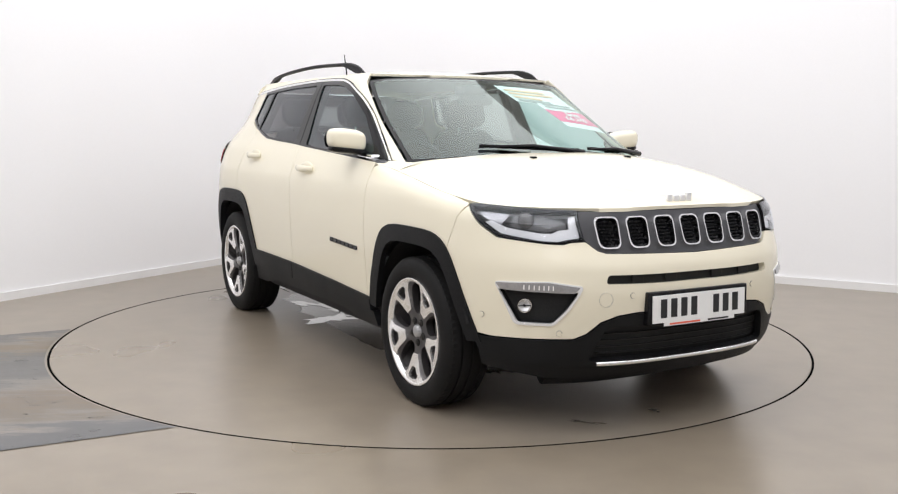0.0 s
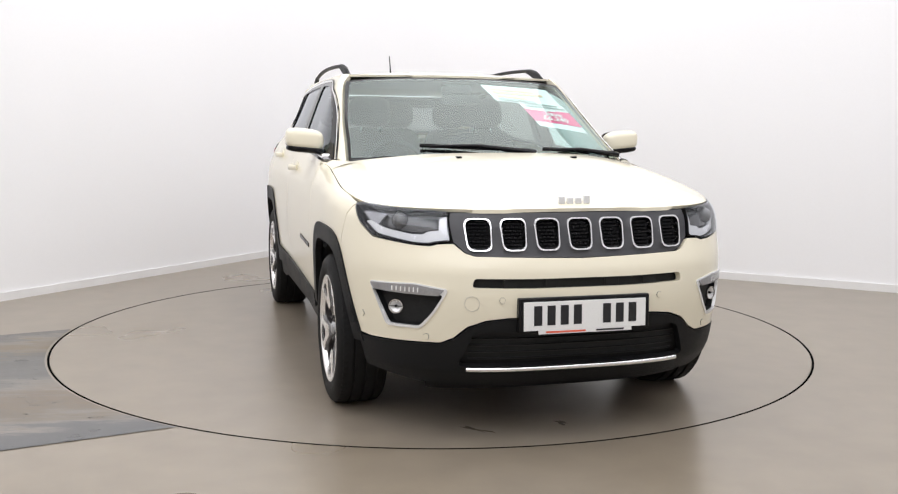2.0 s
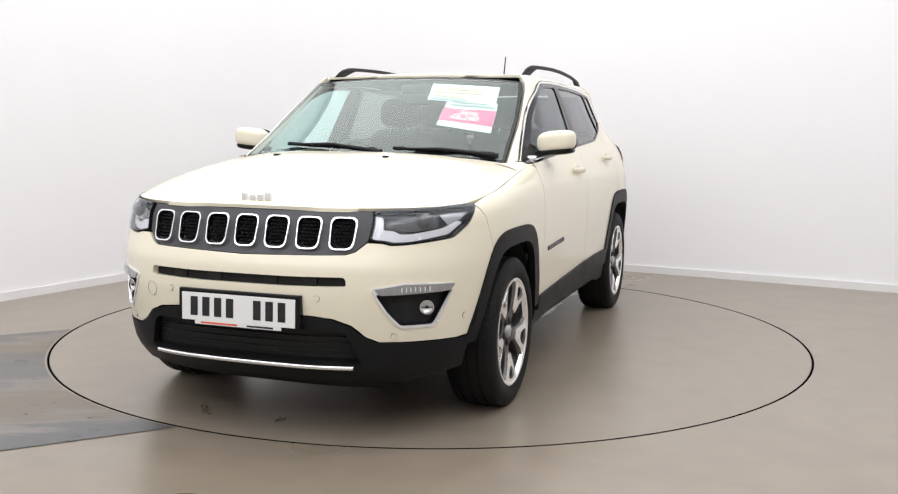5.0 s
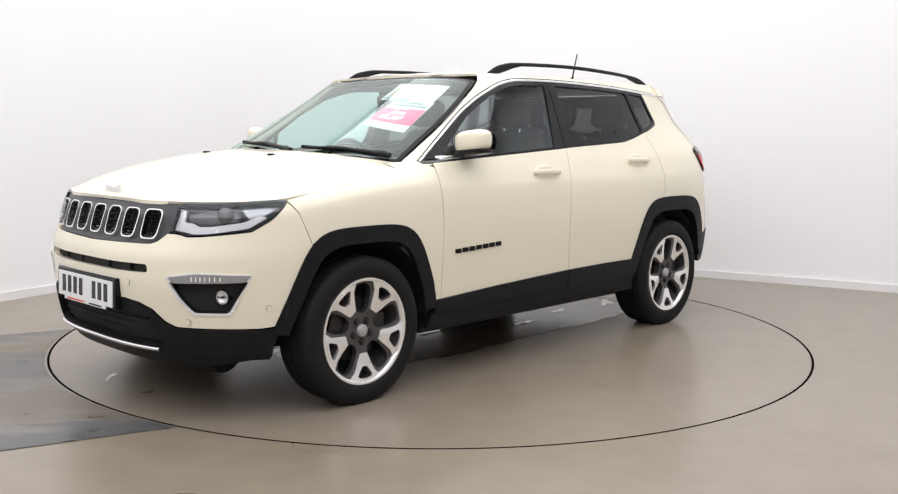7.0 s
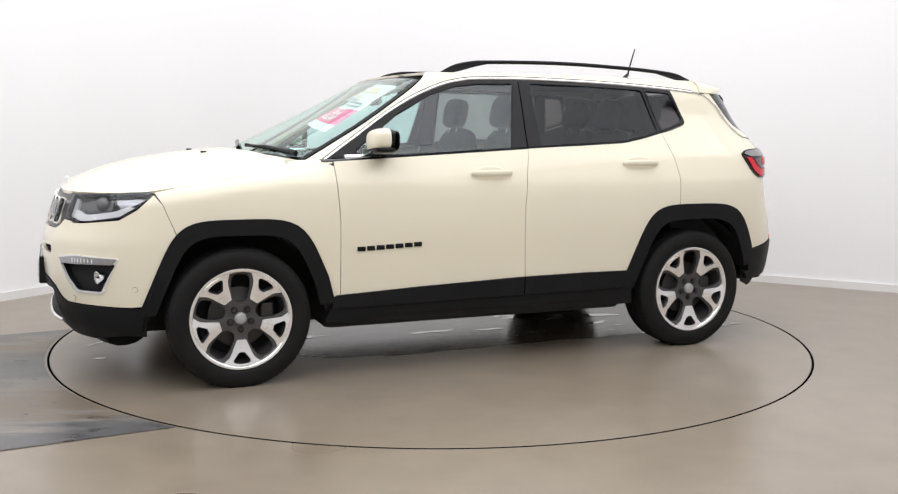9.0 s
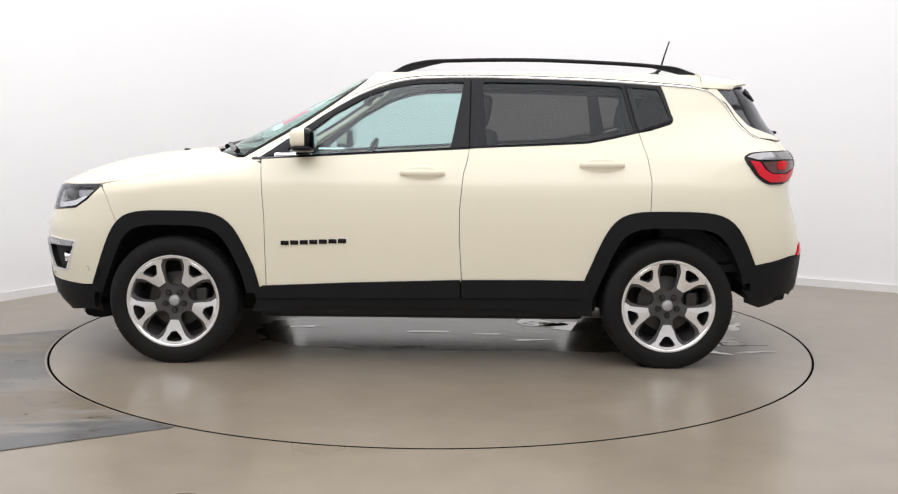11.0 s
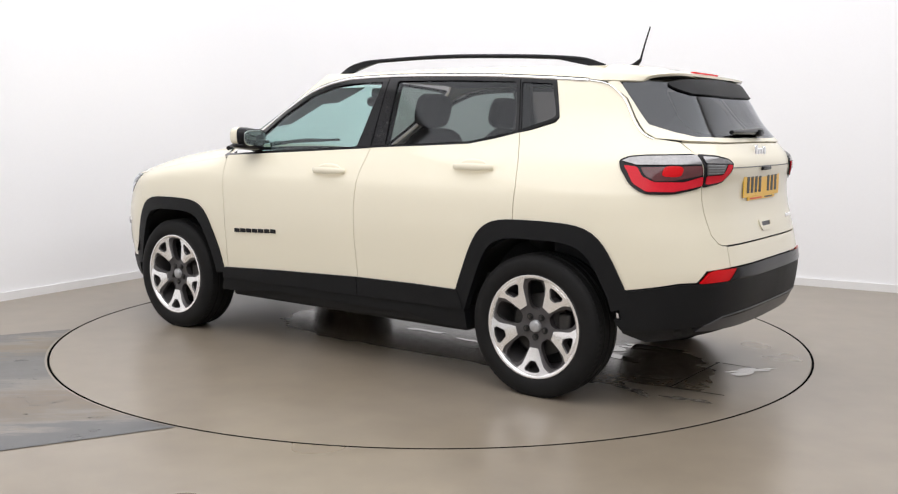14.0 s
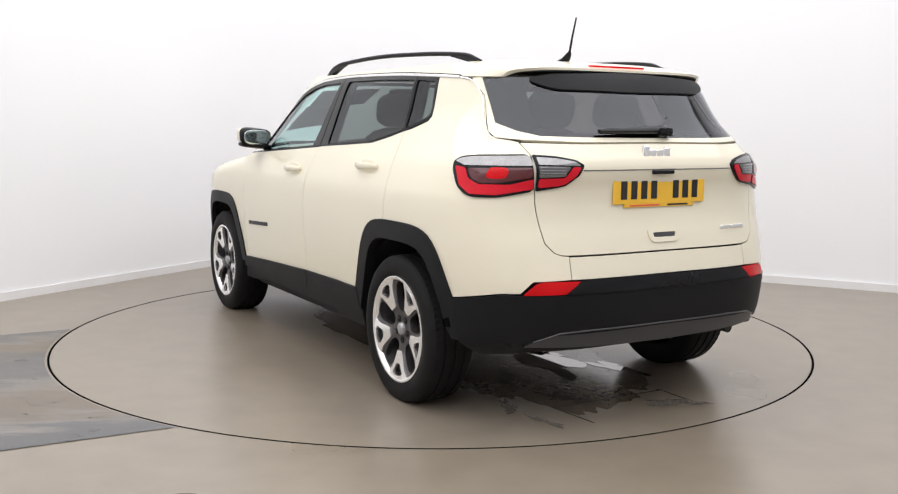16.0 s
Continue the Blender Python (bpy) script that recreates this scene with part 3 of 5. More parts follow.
# black lower front
lowf = [fr(0, 0.238), fr(0.6, 0.240), sd(1.86, 0.268), sd(1.775, 0.278), *[sd(*p) for p in arch_line(XW, CUT, -8, 8, 5)], sd(1.81, 0.405), fr(0.70, 0.412), fr(0.565, 0.417), fr(0.515, 0.44), fr(0.465, 0.486), fr(0.395, 0.512), fr(0.31, 0.522), fr(0, 0.524)]
lowfull = lowf + [(-s, z) for s, z in lowf[::-1][1:-1]]
intake = rounded([fr(-0.50, 0.325), fr(0.50, 0.325), fr(0.44, 0.47), fr(-0.44, 0.47)], 0.03)
part("lower_bumper", sheet(lowfull, LOW, holes=[intake], step=0.035, lift=0.004, depth=0.03), CLAD, bumper, "black textured lower bumper")
part("lower_intake", sheet([fr(-0.52, 0.31), fr(0.52, 0.31), fr(0.46, 0.485), fr(-0.46, 0.485)], LOW, lift=-0.05, depth=0), DARK, bumper)
bm = bmesh.new()
for z in (0.352, 0.38, 0.408, 0.436):
    pts = front_fn(np.linspace(-0.45, 0.45, 15), np.full(15, z)) + np.array([-0.035, 0, 0])
    tube(bm, pts, 0.008, 0.004, 6)
part("intake_grille", finish(bm), DARK, bumper)
bm = bmesh.new()
pts = front_fn(np.linspace(-0.462, 0.462, 25), np.full(25, 0.312)) + np.array([0.006, 0, 0])
tube(bm, pts, 0.012, 0.0105, 10)
part("chrome_strip", finish(bm), CHROME, bumper, "polished chrome lower strip")
part("upper_slit", sheet([fr(-0.48, 0.635), fr(0.48, 0.635), fr(0.48, 0.70), fr(-0.48, 0.70)], LOW, lift=-0.03, depth=0), DARK, bumper)
for y in (-0.3, -0.13, 0.13, 0.3):
    bm = bmesh.new()
    p = front_fn([y], [0.665])[0]
    box(bm, p[0] - 0.03, p[0] - 0.018, y - 0.03, y + 0.03, 0.645, 0.682, 0.003)
    part("slit_divider", bm, DARK, bumper)
# black lip below the nose
bm = bmesh.new()
pts = front_fn(np.linspace(-0.54, 0.54, 25), np.full(25, 0.225))
tube(bm, [p + np.array([-0.17, 0, -0.006]) for p in pts], 0.10, 0.042, 12)
part("air_dam", finish(bm), CLAD, bumper)

# bonnet: a plan outline with a crowned height
bon_c = hermite([0.7, 1.21, 1.45, 1.66, 1.82, 1.935, 2.04, 2.09, 2.13], [1.18, 1.152, 1.13, 1.10, 1.064, 1.026, 0.983, 0.955, 0.938])
LINE = np.array([LOW(np.array([sd(x, float(wing_z(x)))[0]]), np.array([float(wing_z(x))]))[0] for x in np.linspace(0.70, 2.155, 60)])


def edge_y(x):
    return np.interp(x, LINE[:, 0], LINE[:, 1])


def bonnet_fn(x, y):
    x, y = np.asarray(x, float), np.asarray(y, float)
    t = np.clip(np.abs(y) / np.maximum(edge_y(x), 0.30), 0, 1)
    zb, zc = wing_z(x), bon_c(x)
    k = 1 - t ** 2.9
    return np.stack([x + 0 * y, y + 0 * x, zb + np.maximum(zc - zb, 0) * k], -1)


side_pts = [(float(p[0]), float(p[1]) - 0.004) for p in LINE if 0.87 < p[0] < 2.06]
nose_pts = [(float(p[0]) - 0.004, float(p[1])) for p in front_fn(np.linspace(0.40, 0.0, 9), np.full(9, 0.943))]
cowl = [(1.235, 0.0), (1.215, 0.3), (1.13, 0.55), (1.0, 0.72), (0.90, 0.80)]
hp = cowl + side_pts + nose_pts
hp = hp + [(x, -y) for x, y in hp[::-1] if y > 1e-6]
bonnet = part("bonnet", sheet(hp, bonnet_fn, step=0.035, depth=0.015), PAINT, car)
for y in (-0.29, 0.285):
    bm = bmesh.new()
    p = bonnet_fn(1.40, y)
    box(bm, 1.38, 1.41, y - 0.012, y + 0.012, float(p[2]) - 0.004, float(p[2]) + 0.008, 0.003)
    part("washer_nozzle", bm, GLOSSBLACK, bonnet)
# plain chrome badge shapes on the bonnet's front
bm = bmesh.new()
for y, h in ((0.058, 0.038), (0.022, 0.029), (-0.014, 0.029), (-0.052, 0.034)):
    x = 2.062
    z = float(bonnet_fn(x, y)[2])
    box(bm, x - 0.004, x + 0.012, y - 0.014, y + 0.014, z - 0.006, z + h - 0.008, 0.004)
part("badge", bm, SILVER, bonnet, "small chrome badge")
# cowl below the windscreen
bm = grid_mesh(lambda u, v: (0.90 + 0.36 * v - 0.30 * abs(u) ** 3 * v, u * 0.75, 1.088 + 0.035 * v - 0.02 * abs(u)), np.linspace(-1, 1, 25), np.linspace(0, 1, 5))
part("cowl", bm, CLAD, car, "black plastic cowl panel")

# grille
g = [fr(-0.515, 0.939), fr(-0.515, 0.825), fr(-0.47, 0.785), fr(-0.43, 0.772), fr(0, 0.762), fr(0.43, 0.772), fr(0.47, 0.785), fr(0.515, 0.825), fr(0.515, 0.939), fr(0, 0.937)]
SLOTS = [(-0.4155 + 0.1385 * i) for i in range(7)]


def slot_line(y, k):
    w0, w1 = 0.054 - k, 0.048 - k
    return rounded([fr(y - w0, 0.913 - k), fr(y - w1, 0.786 + k), fr(y + w1, 0.786 + k), fr(y + w0, 0.913 - k)], 0.03, 6)


grille = part("grille", sheet(g, LOW, holes=[slot_line(y, 0.004) for y in SLOTS], lift=-0.010, depth=0.03, step=0.03), GRILLE, car, "dark grey grille with seven chrome-framed slots")
part("grille_backing", sheet(g, LOW, lift=-0.045, depth=0), DARK, grille)
for y in SLOTS:
    fobj = part("slot_frame", sheet(slot_line(y, 0.0), LOW, holes=[slot_line(y, 0.0054)], lift=0.006, depth=0.03, step=0.02), CHROME, grille, "bright chrome slot frame")
    bm = bmesh.new()
    for r in range(9):
        for c in range(5):
            yy = y - 0.036 + 0.018 * c + (0.009 if r % 2 else 0)
            if abs(yy - y) > 0.04:
                continue
            zz = 0.797 + 0.0135 * r
            p = front_fn([yy], [zz])[0]
            box(bm, p[0] - 0.028, p[0] - 0.014, yy - 0.0075, yy + 0.0075, zz - 0.0035, zz + 0.0035)
    part("slot_mesh", bm, GLOSSBLACK, fobj)

# headlights
hl = [fr(0.522, 0.938), fr(0.522, 0.825), fr(0.575, 0.818), fr(0.605, 0.81), fr(0.665, 0.812), sd(1.86, 0.833), sd(1.78, 0.882), sd(1.70, 0.95), sd(1.72, 0.957), sd(1.80, 0.955), fr(0.70, 0.947)]
hl = rounded(hl, 0.012, 3)
lights = both("headlight", hl, LOW, LAMPGREY, lift=-0.045, depth=0, label="clear headlight with a bright blade of light")
for (l, mirror) in zip(lights, (False, True)):
    q = dict(mirror=mirror)
    part("housing_rim", sheet(hl, LOW, holes=[rounded([fr(0.526, 0.932), fr(0.526, 0.829), fr(0.577, 0.822), fr(0.607, 0.814), fr(0.665, 0.816), sd(1.863, 0.838), sd(1.786, 0.886), sd(1.716, 0.946), sd(1.80, 0.948), fr(0.70, 0.940)], 0.01, 3)], lift=0.001, depth=0.04, step=0.02, **q), GLOSSBLACK, l)
    part("light_blade", sheet(rounded([fr(0.53, 0.926), fr(0.53, 0.834), fr(0.58, 0.827), fr(0.61, 0.819), fr(0.67, 0.821), sd(1.868, 0.843), sd(1.795, 0.887), sd(1.82, 0.896), sd(1.885, 0.868), fr(0.67, 0.850), fr(0.63, 0.850), fr(0.605, 0.864), fr(0.566, 0.868), fr(0.558, 0.918)], 0.006, 3), LOW, lift=-0.02, depth=0.015, step=0.02, **q), SILVER, l, "bright daytime-light blade")
    part("reflector_bowl", sheet(rounded([sd(1.80, 0.94), sd(1.74, 0.94), sd(1.80, 0.90), sd(1.86, 0.875), sd(1.88, 0.93)], 0.015), LOW, lift=-0.026, depth=0.01, step=0.02, **q), CLEARLENS, l)
    part("smoked_insert", sheet(rounded([fr(0.575, 0.90), fr(0.575, 0.872), fr(0.615, 0.868), fr(0.64, 0.858), fr(0.67, 0.86), sd(1.90, 0.872), sd(1.89, 0.93), fr(0.66, 0.93), fr(0.62, 0.915)], 0.01), LOW, lift=-0.03, depth=0.012, step=0.02, **q), SMOKE, l)
    bm = bmesh.new()
    p = LOW(np.array([fr(0.70, 0.895)[0]]), np.array([0.895]))[0]
    bmesh.ops.create_uvsphere(bm, u_segments=20, v_segments=12, radius=0.036, matrix=pose(p[0] - 0.035, (p[1] - 0.012) * (-1 if mirror else 1), 0.895))
    for f in bm.faces:
        f.smooth = True
    part("projector", bm, SMOKE, l, "dark round projector lens")
    part("lens", sheet(hl, LOW, lift=0.004, depth=0, step=0.025, **q), LAMPGLASS, l, "clear outer lens")

# fog light pockets
for mirror in (False, True):
    s = -1 if mirror else 1
    q = dict(mirror=mirror)
    fog = part("fog_light", sheet(rounded(fogp, 0.02), LOW, lift=-0.08, depth=0, **q), GLOSSBLACK, bumper, "deep black fog light pocket")
    inner = rounded([fr(0.559, 0.617), fr(0.601, 0.54), fr(0.641, 0.485), sd(1.946, 0.483), sd(1.880, 0.620)], 0.015)
    part("surround", sheet(rounded(fogp, 0.02), LOW, holes=[inner], lift=0.004, depth=0.012, step=0.02, **q), SILVER, fog, "bright silver surround")
    part("pocket_wall", sheet(rounded(fogp, 0.02), LOW, holes=[inner], lift=-0.009, depth=0.075, step=0.02, **q), CLAD, fog)
    part("indicator", sheet(rounded([fr(0.555, 0.637), fr(0.575, 0.613), sd(1.893, 0.618), sd(1.873, 0.645), fr(0.66, 0.654)], 0.006, 3), LOW, lift=0.008, depth=0.01, step=0.02, **q), CLEARLENS, fog, "clear ribbed indicator strip")
    for k in range(7):
        y = 0.645 + 0.014 * k
        rib = [fr(y, 0.624), fr(y + 0.003, 0.624), fr(y + 0.003, 0.642), fr(y, 0.642)]
        part("lens_rib", sheet(rib, LOW, lift=0.0105, depth=0.004, step=0.02, **q), SILVER, fog)
    p = LOW(np.array([fr(0.728, 0.552)[0]]), np.array([0.552]))[0]
    aim = pose(p[0] - 0.014, (p[1] - 0.012) * s, 0.552, 0, 0, -90 + 24 * s)
    bm = bmesh.new()
    revolve(bm, [(0.024, -0.010), (0.026, 0.003), (0.029, 0.003), (0.031, -0.012), (0.031, -0.03)], 28)
    bmesh.ops.transform(bm, matrix=aim, verts=bm.verts)
    lamp = part("fog_lamp", finish(bm), CHROME, fog, "round clear fog lamp in a chrome ring")
    bm = bmesh.new()
    revolve(bm, [(0.0005, -0.012), (0.012, -0.009), (0.020, -0.005), (0.0245, -0.001)], 28)
    bmesh.ops.transform(bm, matrix=aim, verts=bm.verts)
    part("reflector_bowl", finish(bm), SILVER, lamp)
    bm = bmesh.new()
    revolve(bm, [(0.0005, 0.002), (0.005, 0.000), (0.006, -0.02)], 16)
    box(bm, -0.024, 0.024, -0.005, -0.001, -0.0015, 0.0015)
    bmesh.ops.transform(bm, matrix=aim, verts=bm.verts)
    part("bulb_shield", finish(bm), GLOSSBLACK, lamp)
    for x, y, z in ((0, 0.339, 0.598), (1.80, 0, 0.50), (0, 0.615, 0.445)):
        sz = fr(y, z) if y else sd(x, z)
        c = LOW(np.array([sz[0]]), np.array([z]))[0]
        a = [(sz[0] + 0.0115 * math.cos(t), z + 0.0115 * math.sin(t)) for t in np.linspace(0, 2 * math.pi, 13)[:-1]]
        part("parking_sensor", sheet(a, LOW, lift=0.004, depth=0.006, step=0.01, **q), PAINT, bumper)
        a = [(sz[0] + 0.0128 * math.cos(t), z + 0.0128 * math.sin(t)) for t in np.linspace(0, 2 * math.pi, 13)[:-1]]
        part("sensor_ring", sheet(a, LOW, lift=0.0012, depth=0.002, step=0.01, **q), GRILLE, bumper)
    
a = [(fr(-0.455, 0.585)[0] + 0.03 * math.cos(t), 0.585 + 0.03 * math.sin(t)) for t in np.linspace(0, 2 * math.pi, 21)[:-1]]
ai = [(fr(-0.455, 0.585)[0] + 0.0293 * math.cos(t), 0.585 + 0.0293 * math.sin(t)) for t in np.linspace(0, 2 * math.pi, 21)[:-1]]
part("tow_eye_cover", sheet(a, LOW, holes=[ai], lift=0.0015, depth=0.002, step=0.012), LAMPGREY, bumper)


def plate(parent, x, zc, sgn, mat, tilt, label, holder):
    """A number plate with plain bars for its characters; sgn 1 faces ahead, -1 behind."""
    pl = tagged(empty("number_plate", parent), label)
    pl.matrix_basis = pose(x, 0, zc, 0, tilt, 0)

    def slab(name, a, b, y0, y1, z0, z1, mat, bevel=0.0):
        bm = bmesh.new()
        box(bm, min(a * sgn, b * sgn), max(a * sgn, b * sgn), y0, y1, z0, z1, bevel)
        part(name, bm, mat, pl)

    if holder:
        slab("plate_holder", -0.035, 0.004, -0.281, 0.281, -0.064, 0.074, GLOSSBLACK, 0.006)
    slab("plate_face", 0.0045, 0.009, -0.262, 0.262, -0.056, 0.058, mat, 0.001)
    slab("plate_tab", 0.0045, 0.0088, -0.20, 0.20, -0.071, -0.0562, mat)
    for y in (-0.203, -0.147, -0.091, -0.035, 0.091, 0.147, 0.203):
        slab("character_bar", 0.009, 0.0102, y * sgn - 0.017, y * sgn + 0.017, -0.036, 0.042, INK)
    for y, w, mt in ((-0.085, 0.085, REDINK), (0.105, 0.06, INK)):
        slab("dealer_bar", 0.0088, 0.0098, y * sgn - w, y * sgn + w, -0.067, -0.060, mt)
    return pl


plate(bumper, 2.214, 0.535, 1, PLATEW, -2, "white front number plate with dark bars", True)
# ---------------------------------------------------------------- cladding and wheels
def arch_trim(xc, r0, r1, a0, a1, tail=()):
    o = arch_line(xc, r1, a0, a1, 40)
    i = arch_line(xc, r0, a1, a0, 40)
    return [sd(*p) for p in o] + [sd(*p) for p in i]


both("wheel_arch_trim", arch_trim(XW, 0.405, 0.482, 4, 174), LOW, CLAD, lift=0.008, depth=0.03, step=0.025, label="black textured wheel arch trim")
both("wheel_arch_trim", arch_trim(-XW, 0.412, 0.500, 3, 164), LOW, CLAD, lift=0.009, depth=0.05, step=0.025, label="black textured wheel arch trim")
# door trims and the sill below them, parted by a groove
both("door_trim", [sd(0.865, 0.362), sd(0.855, 0.42), sd(0.84, 0.428), sd(0.4, 0.449), sd(-0.212, 0.470), sd(-0.212, 0.372), sd(0.4, 0.366)], LOW, CLAD, front_doors, lift=0.012, depth=0.03, step=0.03, label="black textured door trim")
both("door_trim", [sd(-0.219, 0.470), sd(-0.6, 0.474), sd(-0.88, 0.472), sd(-0.905, 0.40), sd(-0.91, 0.378), sd(-0.219, 0.372)], LOW, CLAD, rear_doors, lift=0.012, depth=0.03, step=0.03, label="black textured door trim")
both("sill_trim", [sd(0.90, 0.285), sd(0.87, 0.357), sd(0.4, 0.361), sd(-0.21, 0.367), sd(-0.912, 0.373), sd(-0.92, 0.275), sd(-0.75, 0.275), sd(-0.55, 0.31), sd(0.5, 0.315), sd(0.75, 0.285)], LOW, CLAD, lift=-0.002, depth=0.08, step=0.03, label="black textured sill trim")


def liner(xc, mirror):
    s = -1 if mirror else 1
    bm = bmesh.new()
    rows = []
    for a in np.linspace(radians(14), radians(166), 25):
        rows.append([bm.verts.new((xc + 0.435 * math.cos(a), y * s, 0.345 + 0.43 * math.sin(a))) for y in (0.45, 0.86)])
    for p, q in zip(rows, rows[1:]):
        bm.faces.new((p[0], p[1], q[1], q[0])).smooth = True
    bm.faces.new([r[0] for r in rows])
    return finish(bm)


def flat_fn(x, z):
    """The wheel's face: dished towards the hub, with a ridge along each spoke."""
    q, a = np.hypot(x, z) / 0.235, np.arctan2(z, x)
    return np.stack([x, -0.020 * (1 - q * q) + 0.007 * np.cos(5 * (a + math.pi / 2)) * q, z], -1)


def polar(pts, k):
    """Points (radius, offset along the tangent) turned to the k-th spoke."""
    a = radians(-90 + 72 * k + 36)
    return [(r * math.cos(a) - t * math.sin(a), r * math.sin(a) + t * math.cos(a)) for r, t in pts]


def circle(r, n=72, cx=0.0, cz=0.0):
    return [(cx + r * math.cos(2 * math.pi * i / n), cz + r * math.sin(2 * math.pi * i / n)) for i in range(n)]


WINDOW = [(0.080, -0.018), (0.080, 0.018), (0.105, 0.036), (0.16, 0.045), (0.20, 0.042), (0.219, 0.027), (0.222, 0.0), (0.219, -0.027), (0.20, -0.042), (0.16, -0.045), (0.105, -0.036)]


def half_turn(pts, k):
    a = radians(-90 + 72 * k)
    return [(r * math.cos(a) - t * math.sin(a), r * math.sin(a) + t * math.cos(a)) for r, t in pts]


POCKET = [(0.165, -0.014), (0.165, 0.014), (0.205, 0.043), (0.217, 0.036), (0.2215, 0.0), (0.217, -0.036), (0.205, -0.043)]
# wheel, outer face towards +y, centred on its rim face


def make_wheel(parent, mirror):
    w = empty("wheel", parent)
    tyre = bmesh.new()
    prof = [(0.240, -0.02), (0.250, 0.004), (0.265, 0.012), (0.29, 0.016), (0.315, 0.012), (0.333, 0.003), (0.343, -0.010), (0.346, -0.05), (0.338, -0.052), (0.338, -0.06), (0.346, -0.062), (0.347, -0.098),
            (0.339, -0.10), (0.339, -0.11), (0.347, -0.112), (0.346, -0.15), (0.338, -0.152), (0.338, -0.16), (0.345, -0.162), (0.340, -0.195), (0.325, -0.21), (0.28, -0.215), (0.235, -0.20)]
    revolve(tyre, prof, 72)
    part("tyre", finish(tyre), RUBBER, w, "black rubber tyre")
    # shoulder blocks
    bl = bmesh.new()
    for k in range(72):
        a = 2 * math.pi * k / 72
        box(bl, -0.010, 0.010, -0.047, -0.008, 0.330, 0.3445, 0.002, 1, m=Matrix.Rotation(a, 4, "Y"))
    tagged(part("tread", bl, RUBBER, w), kind="stuff")
    rim = bmesh.new()
    revolve(rim, [(0.240, -0.02), (0.250, 0.0), (0.248, 0.009), (0.238, 0.010), (0.230, 0.002), (0.227, -0.012)], 72)
    barrel = bmesh.new()
    revolve(barrel, [(0.227, -0.012), (0.222, -0.03), (0.20, -0.12), (0.205, -0.19)], 72)
    part("rim_barrel", finish(barrel), ALLOYDARK, w, "dark grey rim barrel")
    part("rim", finish(rim), ALLOY, w, "machined alloy rim edge")
    holes = [rounded(polar(WINDOW, k), 0.012, 3) for k in range(5)] + [rounded(half_turn(POCKET, k), 0.006, 3) for k in range(5)]
    part("spider", sheet(circle(0.231), flat_fn, holes=holes, lift=-0.006, depth=0.035, step=0.022, flip=True), ALLOYDARK, w, "dark grey painted spokes")
    for k in range(5):
        wedge = [(0.104, -0.021), (0.104, 0.021), (0.135, 0.035), (0.165, 0.047), (0.19, 0.060), (0.212, 0.088), (0.218, 0.082), (0.2275, 0.055), (0.232, 0.0), (0.2275, -0.055), (0.218, -0.082), (0.212, -0.088), (0.19, -0.060), (0.165, -0.047), (0.135, -0.035)]
        part("spoke", sheet(half_turn(wedge, k), flat_fn, holes=[rounded(half_turn(POCKET, k), 0.006, 3)], lift=0.004, depth=0.014, step=0.02, flip=True), ALLOY, w, "machined bright spoke")
        a = radians(90 + 72 * k + 36)
        nut = bmesh.new()
        revolve(nut, [(0.001, -0.012), (0.008, -0.012), (0.010, -0.018), (0.010, -0.04)], 10)
        bmesh.ops.transform(nut, matrix=pose(0.0535 * math.cos(a), 0, 0.0535 * math.sin(a)), verts=nut.verts)
        part("wheel_nut", finish(nut), STEEL, w)
        rec = bmesh.new()
        revolve(rec, [(0.011, -0.0205), (0.0165, -0.021), (0.0165, -0.04)], 14)
        bmesh.ops.transform(rec, matrix=pose(0.0535 * math.cos(a), 0, 0.0535 * math.sin(a)), verts=rec.verts)
        part("nut_recess", finish(rec), DARK, w)
    cap = bmesh.new()
    revolve(cap, [(0.0005, -0.006), (0.02, -0.007), (0.028, -0.012), (0.030, -0.03)], 28)
    part("centre_cap", finish(cap), LAMPGREY, w, "silver centre cap")
    disc = bmesh.new()
    revolve(disc, [(0.05, -0.055), (0.07, -0.075), (0.15, -0.078), (0.15, -0.10), (0.05, -0.10)], 48)
    part("brake_disc", finish(disc), STEEL, w)
    cal = bmesh.new()
    box(cal, -0.17, -0.10, -0.115, -0.05, -0.05, 0.07, 0.015)
    part("brake_caliper", cal, STEEL, w)
    bk = bmesh.new()
    revolve(bk, [(0.001, -0.14), (0.21, -0.14)], 32)
    part("backing", bk, DARK, w)
    return w


WHEEL_Y, WHEEL_Z = 0.886, 0.339
first = make_wheel(car, False)
first.matrix_basis = pose(XW, WHEEL_Y, WHEEL_Z)
for x, y, turn in ((-XW, WHEEL_Y, 0), (XW, -WHEEL_Y, 180), (-XW, -WHEEL_Y, 180)):
    copy_thing(first, pose(x, y, WHEEL_Z, 0, 0, turn))
for x in (XW, -XW):
    for mirror in (False, True):
        part("wheel_liner", liner(x, mirror), DARK, car)
